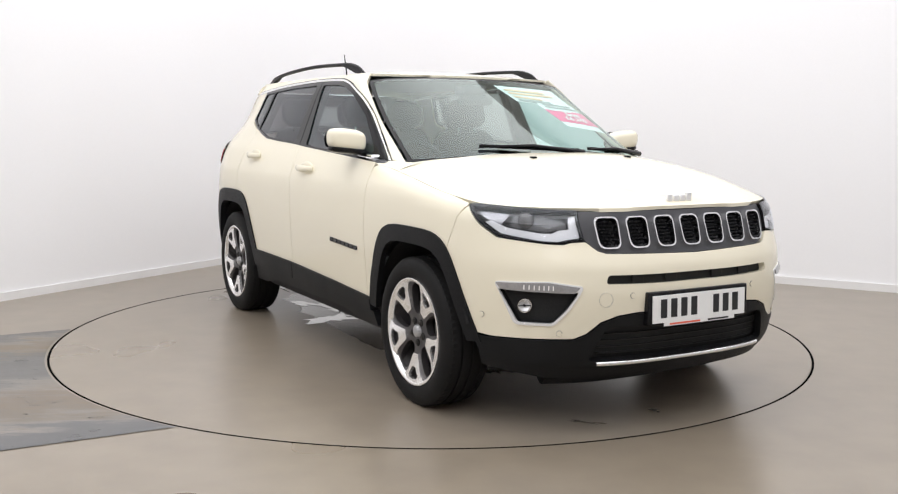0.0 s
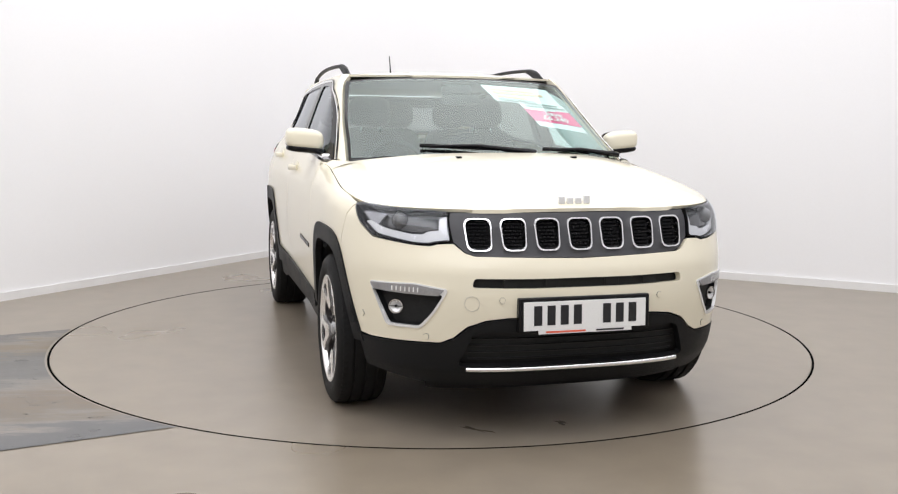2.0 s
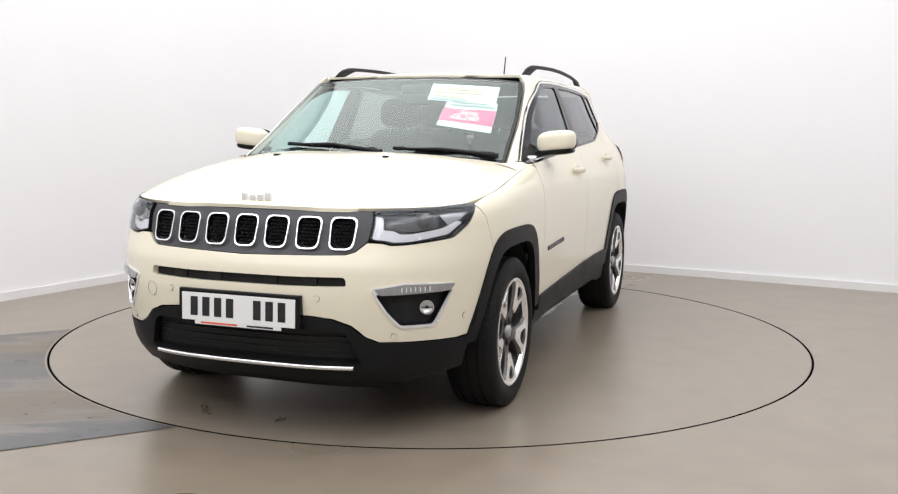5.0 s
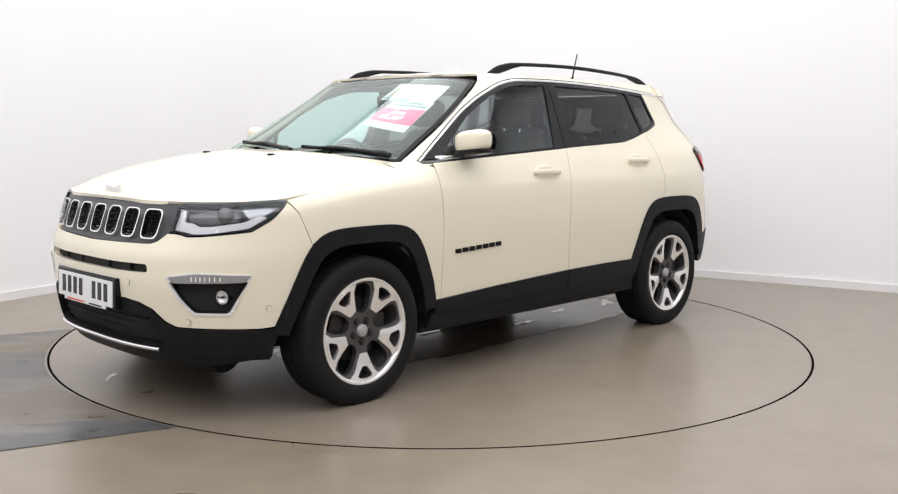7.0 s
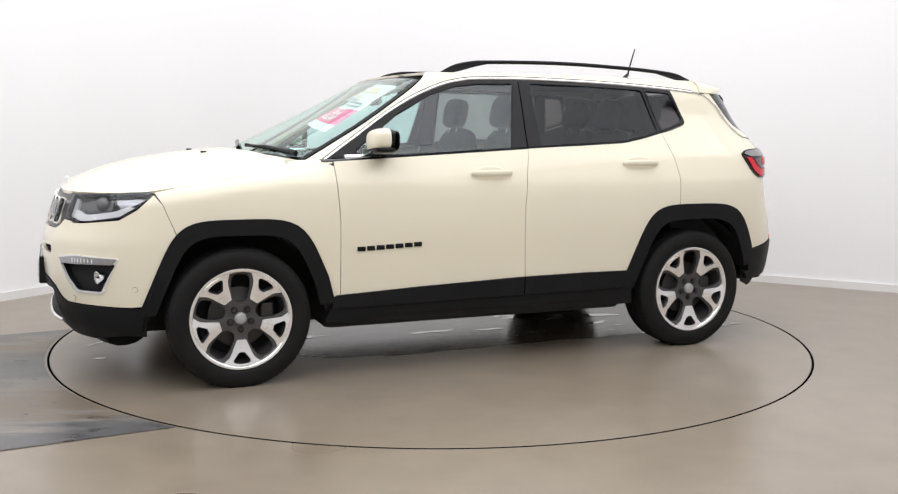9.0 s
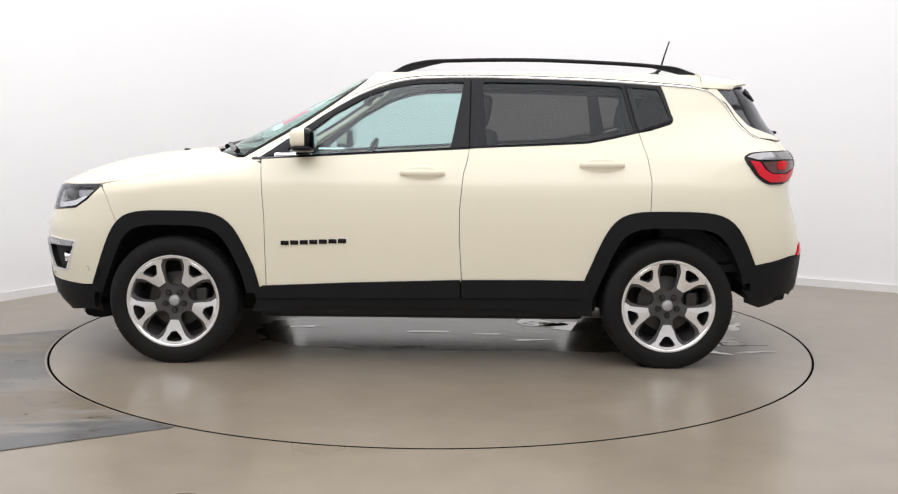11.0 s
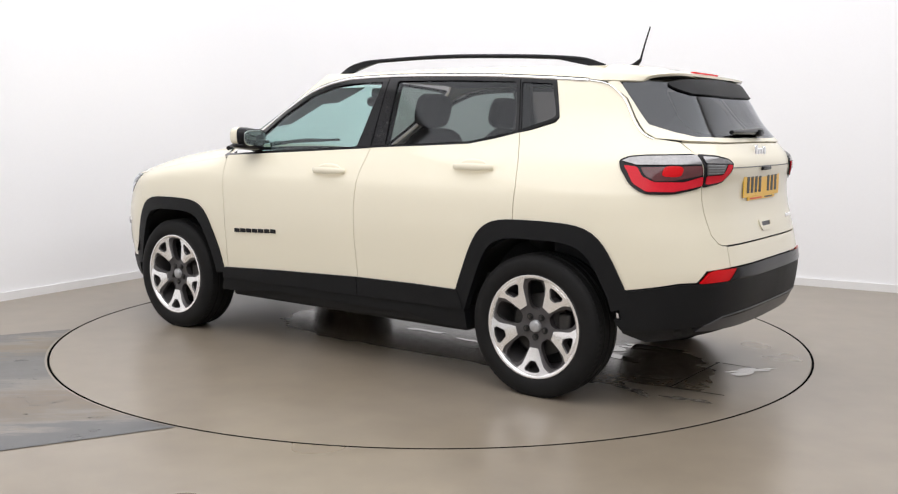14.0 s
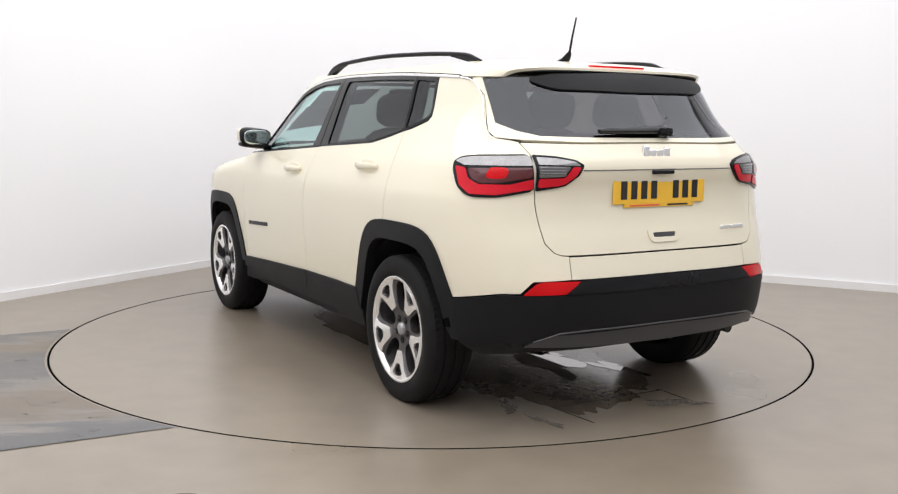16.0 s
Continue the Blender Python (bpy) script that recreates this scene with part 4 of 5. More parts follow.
# underside
bm = bmesh.new()
box(bm, -1.0, 1.9, -0.45, 0.45, 0.215, 0.50, 0.03)
box(bm, -1.95, -1.0, -0.45, 0.45, 0.36, 0.50, 0.03)
box(bm, -0.88, 0.88, -0.80, 0.80, 0.24, 0.45, 0.03)
box(bm, -2.0, -1.78, -0.7, 0.7, 0.34, 0.55, 0.03)
part("underbody", bm, DARK, car, "dark underbody")
bm = bmesh.new()
tube(bm, [(-1.5, -0.5, 0.36), (-1.8, -0.52, 0.35), (-2.01, -0.53, 0.335)], 0.026, 0.026, 12)
part("exhaust", finish(bm), STEEL, car)

# ---------------------------------------------------------------- greenhouse
def belt(x):
    x = np.asarray(x, float)
    return np.interp(x, [-1.345, -1.15, -1.02, -0.88, -0.26, 0.85], [1.312, 1.252, 1.220, 1.194, 1.162, 1.098])


def bl(x, dz=0.0):
    return (x, float(belt(x)) + dz)


# windscreen
def tp(y, z):
    p = TOP.line(z)
    v = float(np.interp(abs(y), p[:1500, 1], TOP.s[:1500]))
    return (math.copysign(v, y) if y else 0.0, z)


def tx(x, z):
    return (TOP.sx(x, z), z)


ws = [tp(0, 1.125), tp(0.3, 1.123), tp(0.55, 1.115), tp(0.735, 1.10), tp(0.70, 1.28), tp(0.665, 1.42), tp(0.63, 1.525), tp(0.5, 1.54), tp(0.25, 1.552), tp(0, 1.555)]
wsf = ws + [(-s, z) for s, z in ws[::-1][1:-1]]
wi = [tp(0, 1.14), tp(0.3, 1.138), tp(0.55, 1.13), tp(0.72, 1.115), tp(0.686, 1.28), tp(0.651, 1.415), tp(0.615, 1.515), tp(0.49, 1.531), tp(0.25, 1.542), tp(0, 1.545)]
wif = wi + [(-s, z) for s, z in wi[::-1][1:-1]]
screen = part("windscreen", sheet(wif, TOP, lift=0.0, depth=0, step=0.05), GLASS, car, "clear green-tinted windscreen")
screen.visible_shadow = False
part("screen_band", sheet(wsf, TOP, holes=[wif], lift=-0.002, depth=0.01, step=0.03), GLOSSBLACK, screen, "black ceramic band")
# pillar and cant rail, body colour
pil = [tp(0.745, 1.09), tx(0.90, 1.085), tx(0.70, 1.225), tx(0.476, 1.375), tx(0.30, 1.468), tx(0.15, 1.52), tx(0.0, 1.543), tx(-0.3, 1.551), tx(-0.8, 1.541), tx(-1.25, 1.518), tx(-1.45, 1.503), tx(-1.518, 1.492),
       tx(-1.51, 1.53), tx(-1.505, 1.567), tx(-1.0, 1.567), tx(-0.3, 1.567), tx(0.05, 1.567), tp(0.60, 1.567), tp(0.64, 1.525), tp(0.675, 1.42), tp(0.71, 1.28)]
both("roof_side", pil, TOP, PAINT, depth=0.03, step=0.03)
# body-colour corner between the wing and the pillar's foot
for s in (1, -1):
    bm = bmesh.new()
    rows = []
    for k in np.linspace(0, 1, 14):
        xa = 0.845 + 0.20 * k
        a = LOW(np.array([sd(xa, float(wing_z(xa)))[0]]), np.array([float(wing_z(xa))]))[0]
        yb = 0.775 - 0.11 * k
        b = TOP(np.array([TOP.sy(yb, 1.10)]), np.array([1.10]))[0]
        rows.append([bm.verts.new((*(a * (1 - t) + b * t)[:1], (a * (1 - t) + b * t)[1] * s, (a * (1 - t) + b * t)[2] + 0.012 * math.sin(math.pi * t))) for t in np.linspace(0.02, 1, 6)])
    for p, q in zip(rows, rows[1:]):
        for j in range(5):
            bm.faces.new((p[j], p[j + 1], q[j + 1], q[j])).smooth = True
    part("wing_corner", finish(bm), PAINT, car)
# black door frames with the panes let in
g1 = rounded([bl(0.76, 0.010), (0.476, 1.335), (0.27, 1.445), (0.12, 1.492), (0.0, 1.508), (-0.225, 1.514), bl(-0.155, 0.010)], 0.015)
g2 = rounded([bl(-0.345, 0.010), (-0.325, 1.516), (-0.7, 1.512), (-1.07, 1.498), bl(-1.128, 0.010), bl(-0.88, 0.010)], 0.02)
g3 = rounded([bl(-1.155, 0.010), (-1.098, 1.496), (-1.268, 1.484), (-1.325, 1.335), (-1.31, 1.318)], 0.015)
frame_f = [bl(0.875), (0.70, 1.212), (0.476, 1.362), (0.30, 1.455), (0.15, 1.506), (0.0, 1.529), (-0.258, 1.535), bl(-0.25)]
frame_r = [bl(-0.258), (-0.264, 1.535), (-0.8, 1.527), (-1.082, 1.515), bl(-1.146), bl(-0.88)]
frame_q = [bl(-1.15), (-1.087, 1.515), (-1.282, 1.503), (-1.342, 1.33), bl(-1.33)]
for name, fr_poly, gl_poly, mat, parents, lab in (("door_frame", frame_f, g1, SIDEGLASS, front_doors, "light green-tinted side window"), ("door_frame", frame_r, g2, PRIVACY, rear_doors, "dark privacy side window"), ("quarter_frame", frame_q, g3, PRIVACY, (car, car), "dark privacy quarter window")):
    fo = both(name, fr_poly, side_fn, GLOSSBLACK, parents, "gloss black window frame", holes=[gl_poly], lift=0.002, depth=0.02, step=0.03, flip=True)
    for o, mirror in zip(fo, (False, True)):
        pane = part("window_pane", sheet(gl_poly, side_fn, lift=-0.004, depth=0, step=0.05, mirror=mirror, flip=True), mat, o, lab)
        pane.visible_shadow = mat is PRIVACY


def strip_on(fn, pts, w, h, mirror, lift=0.004):
    """A moulding that follows points (u, v) on a surface."""
    pts = np.array(pts, float)
    d = np.concatenate([[0], np.cumsum(np.hypot(*np.diff(pts, axis=0).T))])
    k = max(8, int(d[-1] / 0.03))
    q = np.linspace(0, d[-1], k)
    fu, fv = hermite(d, pts[:, 0]), hermite(d, pts[:, 1])
    P = fn(fu(q), fv(q))
    P[:, 1] += lift
    if mirror:
        P[:, 1] *= -1
    bm = bmesh.new()
    tube(bm, P, h, w, 8, up=(0, 1, 0))
    return finish(bm)


TRIM = [(0.885, 1.095), (0.70, 1.219), (0.476, 1.369), (0.30, 1.4615), (0.15, 1.513), (0.0, 1.536), (-0.3, 1.543), (-0.8, 1.534), (-1.25, 1.511), (-1.45, 1.496)]
for mirror in (False, True):
    part("chrome_trim", strip_on(side_fn, TRIM, 0.004, 0.0075, mirror), CHROME, car, "chrome window moulding")
    part("trim_joint", strip_on(side_fn, [(x, z + 0.0095) for x, z in TRIM], 0.0022, 0.003, mirror, 0.003), GLOSSBLACK, car)
    s = -1 if mirror else 1
    # ledge at the belt, closing the shoulder
    xs = np.linspace(0.90, -1.34, 50)
    a = LOW(np.array([sd(x, float(belt(x)) - 0.003)[0] for x in xs]), belt(xs) - 0.003)
    b = side_fn(xs, belt(xs) + 0.004)
    bm = bmesh.new()
    rows = [[bm.verts.new((p[0], (p[1] - 0.001) * s, p[2])), bm.verts.new((p[0], (p[1] * 0.6 + q[1] * 0.4) * s, max(p[2], q[2]) + 0.006)), bm.verts.new((q[0], (q[1] - 0.01) * s, q[2] + 0.006))] for p, q in zip(a, b)]
    for p, q in zip(rows, rows[1:]):
        for j in range(2):
            bm.faces.new((p[j], p[j + 1], q[j + 1], q[j])).smooth = True
    part("belt_moulding", finish(bm), GLOSSBLACK, car, "black belt moulding")

both("door_pillar", [(-0.20, 1.165), (-0.335, 1.172), (-0.318, 1.53), (-0.235, 1.53)], side_fn, INTERIOR, lift=-0.025, depth=0.03, step=0.05, flip=True)
both("door_pillar", [(-1.10, 1.245), (-1.19, 1.27), (-1.125, 1.51), (-1.055, 1.512)], side_fn, INTERIOR, lift=-0.025, depth=0.03, step=0.05, flip=True)
# roof skin
crown = hermite([-1.75, -1.3, -0.6, 0.0, 0.31], [1.567, 1.592, 1.606, 1.60, 1.568])


def roof_edge(x):
    return np.interp(x, [-1.56, -1.2, -0.6, 0.0, 0.16, 0.265, 0.303, 0.314], [0.585, 0.612, 0.636, 0.636, 0.632, 0.585, 0.40, 0.0])


def roof_fn(x, y):
    x, y = np.asarray(x, float), np.asarray(y, float)
    t = np.clip(np.abs(y) / np.maximum(roof_edge(x), 0.3), 0, 1)
    z0 = np.interp(x, [-1.6, 0.1, 0.31], [1.566, 1.567, 1.563])
    return np.stack([x + 0 * y, y + 0 * x, z0 + np.maximum(crown(x) - z0, 0) * (1 - t ** 2.4)], -1)


rp = [(x, float(roof_edge(x))) for x in np.linspace(-1.508, 0.0, 16)] + [(0.16, 0.632), (0.262, 0.585), (0.292, 0.45), (0.306, 0.25), (0.311, 0.0)]
rp = rp + [(x, -y) for x, y in rp[::-1] if y > 1e-6]
part("roof", sheet(rp, roof_fn, step=0.05, depth=0.012), PAINT, car)
bm = grid_mesh(lambda u, v: (0.2 - 1.75 * u, v * 0.60, 1.535 + 0.03 * (1 - v * v)), np.linspace(0, 1, 8), np.linspace(-1, 1, 9))
part("headlining", bm, HEADLINING, car)
# roof rails
rail = hermite([-1.49, -1.35, -1.0, -0.53, -0.06, 0.08, 0.17], [1.572, 1.605, 1.628, 1.640, 1.630, 1.606, 1.567])
rail_y = hermite([-1.5, -0.6, 0.15], [0.555, 0.598, 0.592])
for s in (1, -1):
    bm = bmesh.new()
    tube(bm, [(x, s * float(rail_y(x)), float(rail(x))) for x in np.linspace(-1.49, 0.17, 50)], 0.013, 0.011, 10, taper=lambda t: min(1, 0.35 + 12 * min(t, 1 - t)))
    r = part("roof_rail", finish(bm), CLAD, car, "black roof rail")
    for x0, x1 in ((-1.48, -1.26), (0.16, -0.10)):
        bm = bmesh.new()
        rows = []
        for k, x in enumerate(np.linspace(x0, x1, 13)):
            y, top_z = s * float(rail_y(x)), float(rail(x))
            low_z = 1.56 + (top_z - 0.012 - 1.56) * (k / 12) ** 0.75
            w = 0.02 - 0.009 * k / 12
            rows.append([bm.verts.new((x, y + dy, z)) for dy, z in ((-w, low_z), (-0.011, top_z), (0.011, top_z), (w, low_z))])
        for p, q in zip(rows, rows[1:]):
            for j in range(4):
                bm.faces.new((p[j], p[(j + 1) % 4], q[(j + 1) % 4], q[j]))
        bm.faces.new(rows[0]), bm.faces.new(rows[-1][::-1])
        part("rail_foot", finish(bm), CLAD, r)
# aerial
bm = bmesh.new()
tube(bm, [(-1.35, 0, 1.59), (-1.385, 0, 1.607), (-1.408, 0, 1.63), (-1.415, 0, 1.64)], 0.03, 0.016, 12, taper=lambda t: 1.1 - 0.85 * t)
ant = part("aerial", finish(bm), CLAD, car, "black roof aerial")
bm = bmesh.new()
tube(bm, [(-1.408, 0, 1.62), (-1.432, 0, 1.71), (-1.46, 0, 1.80)], 0.006, 0.006, 8, taper=lambda t: 1 - 0.4 * t)
part("mast", finish(bm), CLAD, ant)

# mirrors
for s, door in ((1, front_doors[0]), (-1, front_doors[1])):
    def mirror_shell(front, k):
        """The front or the rear piece of the mirror's rounded case."""
        bm = bmesh.new()
        bmesh.ops.create_uvsphere(bm, u_segments=36, v_segments=22, radius=1)
        for v in bm.verts:
            q = [math.copysign(abs(e) ** 0.62, e) for e in v.co]
            v.co = Vector((0.612 + q[0] * 0.064, s * (0.906 + q[1] * 0.100 * k), 1.204 + q[2] * 0.057 * k + 0.010 * q[1]))
        split = [f for f in bm.faces if (f.calc_center_median().x > 0.596) != front]
        bmesh.ops.delete(bm, geom=split, context="FACES")
        for f in bm.faces:
            f.smooth = True
        return finish(bm)

    mir = part("door_mirror", mirror_shell(True, 1.0), PAINT, door, "cream mirror shell")
    part("mirror_housing", mirror_shell(False, 0.985), GLOSSBLACK, mir, "gloss black mirror housing")
    bm = bmesh.new()
    bmesh.ops.create_uvsphere(bm, u_segments=28, v_segments=12, radius=1)
    for v in bm.verts:
        q = [math.copysign(abs(k) ** 0.62, k) for k in v.co]
        v.co = Vector((0.608 + q[0] * 0.062 * (1 + 0.12 * q[2]), s * (0.900 + q[1] * 0.102), 1.150 + q[2] * 0.018 + 0.010 * q[1]))
    for f in bm.faces:
        f.smooth = True
    part("mirror_base", finish(bm), GLOSSBLACK, mir, "gloss black lower mirror shell")
    bm = bmesh.new()
    box(bm, 0.59, 0.78, min(s * 0.72, s * 0.84), max(s * 0.70, s * 0.84), 1.098, 1.132, 0.012)
    part("mirror_arm", bm, CHROME, mir, "chrome mirror foot")
    for name, x, dims, mt, lab in (("mirror_rim", 0.5505, (0.005, 0.092, 0.051), GLOSSBLACK, "black mirror rim"), ("mirror_glass", 0.5480, (0.004, 0.085, 0.045), MIRROR, "mirror glass")):
        bm = bmesh.new()
        bmesh.ops.create_uvsphere(bm, u_segments=28, v_segments=14, radius=1)
        for v in bm.verts:
            v.co = Vector([math.copysign(abs(k) ** 0.6, k) * d for k, d in zip(v.co, dims)])
        bmesh.ops.transform(bm, matrix=pose(x, s * 0.906, 1.203, 0, 0, 3 * s), verts=bm.verts)
        for f in bm.faces:
            f.smooth = True
        part(name, finish(bm), mt, mir, lab)
    # corner triangle at the window's front
    tri = rounded([bl(0.84, 0.012), (0.72, 1.185), bl(0.70, 0.012)], 0.008)
    part("mirror_sail", sheet(tri, side_fn, lift=0.005, depth=0.01, step=0.03, mirror=s < 0, flip=True), GLOSSBLACK, mir)

# door handles
for x, z, doors in ((-0.01, 1.035, front_doors), (-0.95, 1.083, rear_doors)):
    for s, door in ((1, doors[0]), (-1, doors[1])):
        y = float(half_w(z))
        bm = bmesh.new()
        n = 14
        tube(bm, [(x + 0.115 - 0.23 * i / n, s * (y + 0.008 + 0.030 * math.sin(math.pi * i / n) ** 0.6), z) for i in range(n + 1)], 0.010, 0.019, 10, taper=lambda t: 0.7 + 0.3 * math.sin(math.pi * t))
        h = part("door_handle", finish(bm), PAINT, door)
        bm = bmesh.new()
        bmesh.ops.create_uvsphere(bm, u_segments=20, v_segments=10, radius=1, matrix=Matrix.Translation((x + 0.005, s * (y - 0.004), z + 0.004)) @ Matrix.Diagonal((0.088, 0.009, 0.034, 1)))
        for f in bm.faces:
            f.smooth = True
        part("handle_bowl", bm, PAINT, h)
# side badge: plain dark bars
for s, door in ((1, front_doors[0]), (-1, front_doors[1])):
    for i in range(7):
        bm = bmesh.new()
        x = 0.715 - i * 0.0505
        z = 0.66 + i * 0.0022
        y = float(half_w(z))
        box(bm, x - 0.0215, x + 0.0215, min(s * (y - 0.004), s * (y + 0.005)), max(s * (y - 0.004), s * (y + 0.005)), z - 0.0115, z + 0.0115, 0.003)
        part("badge_bar", bm, GLOSSBLACK, door)
# ---------------------------------------------------------------- rear end
L2 = 2 * LOW.length


def rear_full(h):
    return h + [(L2 - s, z) for s, z in h[::-1][1:-1]]


def yz(poly):
    """The outline in (y, z), mirrored to a whole."""
    return poly + [(-y, z) for y, z in poly[::-1] if y > 1e-6]


tgp = rear_full([re(0.0, 0.752), re(0.50, 0.752), re(0.53, 0.754), re(0.557, 0.763), re(0.593, 0.802), re(0.610, 0.90), re(0.617, 1.0), re(0.617, 1.16), re(0.629, 1.209), re(0.4, 1.205), re(0.0, 1.208)])
tailgate = part("tailgate", sheet(tgp, LOW, step=0.035), PAINT, car)
rw = rear_full([re(0.0, 1.226), re(0.5, 1.228), re(0.60, 1.245), re(0.63, 1.27), sd(-1.757, 1.289), sd(-1.700, 1.351), sd(-1.617, 1.451), sd(-1.605, 1.492), re(0.5, 1.51), re(0.0, 1.515)])
pane = part("rear_window", sheet(rw, LOW, step=0.045, lift=0.003, depth=0), REARGLASS, tailgate, "dark tinted rear window")
rwi = rear_full([re(0.0, 1.25), re(0.45, 1.252), re(0.53, 1.27), re(0.535, 1.33), re(0.52, 1.43), re(0.48, 1.49), re(0.0, 1.50)])
part("window_band", sheet(rw, LOW, holes=[rwi], step=0.04, lift=-0.003, depth=0.01), GLOSSBLACK, pane)
for mirror in (False, True):
    part("rear_moulding", strip_on(LOW, [sd(-1.455, 1.4965), sd(-1.54, 1.481), sd(-1.634, 1.409), sd(-1.690, 1.322), sd(-1.758, 1.250), sd(-1.81, 1.2255)], 0.0035, 0.004, mirror, 0.004), CHROME, car, "chrome moulding beside the rear window")
    # body-colour moulding round the rear window
    band = [sd(-1.586, 1.497), sd(-1.541, 1.486), sd(-1.646, 1.412), sd(-1.701, 1.325), sd(-1.766, 1.253), sd(-1.816, 1.228), re(0.612, 1.218), re(0.393, 1.2105), re(0.02, 1.2125), re(0.0, 1.2125), re(0.0, 1.229), re(0.02, 1.229), re(0.30, 1.229),
            re(0.546, 1.234), re(0.612, 1.254), sd(-1.765, 1.289), sd(-1.708, 1.351), sd(-1.628, 1.451)]
    part("rear_pillar", sheet(band, LOW, step=0.025, depth=0.014, mirror=mirror, lift=0.005), PAINT, car)
    part("trim_joint", strip_on(LOW, [sd(-1.45, 1.5025), sd(-1.534, 1.488), sd(-1.642, 1.414), sd(-1.697, 1.326), sd(-1.763, 1.2545), sd(-1.814, 1.2295), re(0.622, 1.216)], 0.0015, 0.002, mirror, 0.0), GLOSSBLACK, car)
# curved black band between the spoiler and the rear window
part("spoiler_band", sheet(rounded(yz([(0.0, 1.425), (0.40, 1.43), (0.465, 1.447), (0.495, 1.466), (0.488, 1.482), (0.40, 1.495), (0.0, 1.51)]), 0.02, 3), rear_fn, step=0.035, lift=0.012, depth=0.02, flip=True), CLAD, tailgate, "black band below the spoiler")
# roof spoiler
bm = bmesh.new()
us, vs = np.linspace(-1, 1, 41), np.linspace(0, 1, 9)


def spoiler_top(u, v, k=1.0):
    """One skin over the rear of the roof: crowned on top, turned down at both sides."""
    a = u * math.pi / 2
    h = math.cos(a) ** 0.42 if abs(u) < 0.999 else 0.0
    low_z = 1.498 - 0.006 * v
    mid_z = float(crown(-1.51)) + 0.003 - 0.032 * v - 0.020 * v * v
    wide = (0.600 - 0.028 * v - 0.02 * v ** 4) * h + (0.640 - 0.036 * v - 0.03 * v ** 4) * (1 - h)
    y = wide * math.copysign(abs(math.sin(a)) ** 0.42, u) * k
    x = -1.512 - (0.315 - 0.10 * abs(math.sin(a)) ** 3 - 0.035 * (1 - h)) * v
    return Vector((x, y, low_z + (mid_z - low_z) * h - (1 - k) * 0.35))


top = [[bm.verts.new(spoiler_top(u, v)) for v in vs] for u in us]
low = [[bm.verts.new(spoiler_top(u, v, 0.97)) for v in vs] for u in us]
for i in range(len(us) - 1):
    for j in range(len(vs) - 1):
        bm.faces.new((top[i][j], top[i + 1][j], top[i + 1][j + 1], top[i][j + 1])).smooth = True
        bm.faces.new((low[i][j], low[i][j + 1], low[i + 1][j + 1], low[i + 1][j])).smooth = True
    bm.faces.new((top[i][-1], top[i + 1][-1], low[i + 1][-1], low[i][-1]))
    bm.faces.new((top[i][0], low[i][0], low[i + 1][0], top[i + 1][0]))
for i in (0, -1):
    for j in range(len(vs) - 1):
        bm.faces.new((top[i][j], top[i][j + 1], low[i][j + 1], low[i][j]))
spoiler = part("roof_spoiler", finish(bm), PAINT, tailgate)
bm = bmesh.new()
p = spoiler_top(0, 0.8)
box(bm, p.x - 0.012, p.x + 0.012, -0.155, 0.155, p.z - 0.006, p.z + 0.006, 0.003)
part("brake_light", bm, REDLENS, spoiler, "red high brake light")
# wiper
bm = bmesh.new()
q = rear_fn(np.linspace(-0.06, 0.30, 12), np.linspace(1.262, 1.255, 12))
tube(bm, q + np.array([-0.03, 0, 0.004]), 0.024, 0.020, 8, taper=lambda t: 1.0 - 0.5 * t)
box(bm, q[0][0] - 0.06, q[0][0] + 0.01, -0.095, -0.015, 1.238, 1.278, 0.016)
part("rear_wiper", finish(bm), GLOSSBLACK, tailgate, "black rear wiper")
# crease above the plate, its shade drawn as a dark grey bar, and its recess lamp
bm = bmesh.new()
P = rear_fn(np.linspace(-0.42, 0.42, 30), np.full(30, 1.098))
tube(bm, P + np.array([0.003, 0, 0]), 0.005, 0.0025, 6)
part("crease_shade", finish(bm), GRILLE, tailgate)
bm = bmesh.new()
x = float(rear_fn([0.0], [1.09])[0][0])
box(bm, x - 0.012, x + 0.01, -0.06, 0.06, 1.078, 1.096, 0.006)
part("camera_pod", bm, GLOSSBLACK, tailgate)
plate(tailgate, float(rear_fn([0.0], [1.0])[0][0]) + 0.001, 1.008, -1, PLATEY, 0, "yellow rear number plate with dark bars", False)
# release recess
hole = rounded([(-0.105, 0.838), (0.085, 0.838), (0.075, 0.80), (0.055, 0.785), (-0.075, 0.785), (-0.095, 0.80)], 0.012)
part("release_frame", sheet(hole, rear_fn, holes=[rounded([(-0.075, 0.826), (0.055, 0.826), (0.05, 0.806), (-0.07, 0.806)], 0.006)], lift=0.006, depth=0.01, step=0.02, flip=True), PAINT, tailgate)
part("release_handle", sheet(rounded([(-0.075, 0.826), (0.055, 0.826), (0.05, 0.806), (-0.07, 0.806)], 0.006), rear_fn, lift=0.002, depth=0.001, step=0.02, flip=True), GRILLE, tailgate)
bm = bmesh.new()
for y, h in ((0.055, 0.040), (0.022, 0.028), (-0.012, 0.028), (-0.047, 0.034)):
    x = float(rear_fn([y], [1.172])[0][0])
    box(bm, x - 0.012, x + 0.004, y * 1.15 - 0.016 + 0.012, y * 1.15 + 0.016 + 0.012, 1.150, 1.150 + h * 1.25, 0.006)
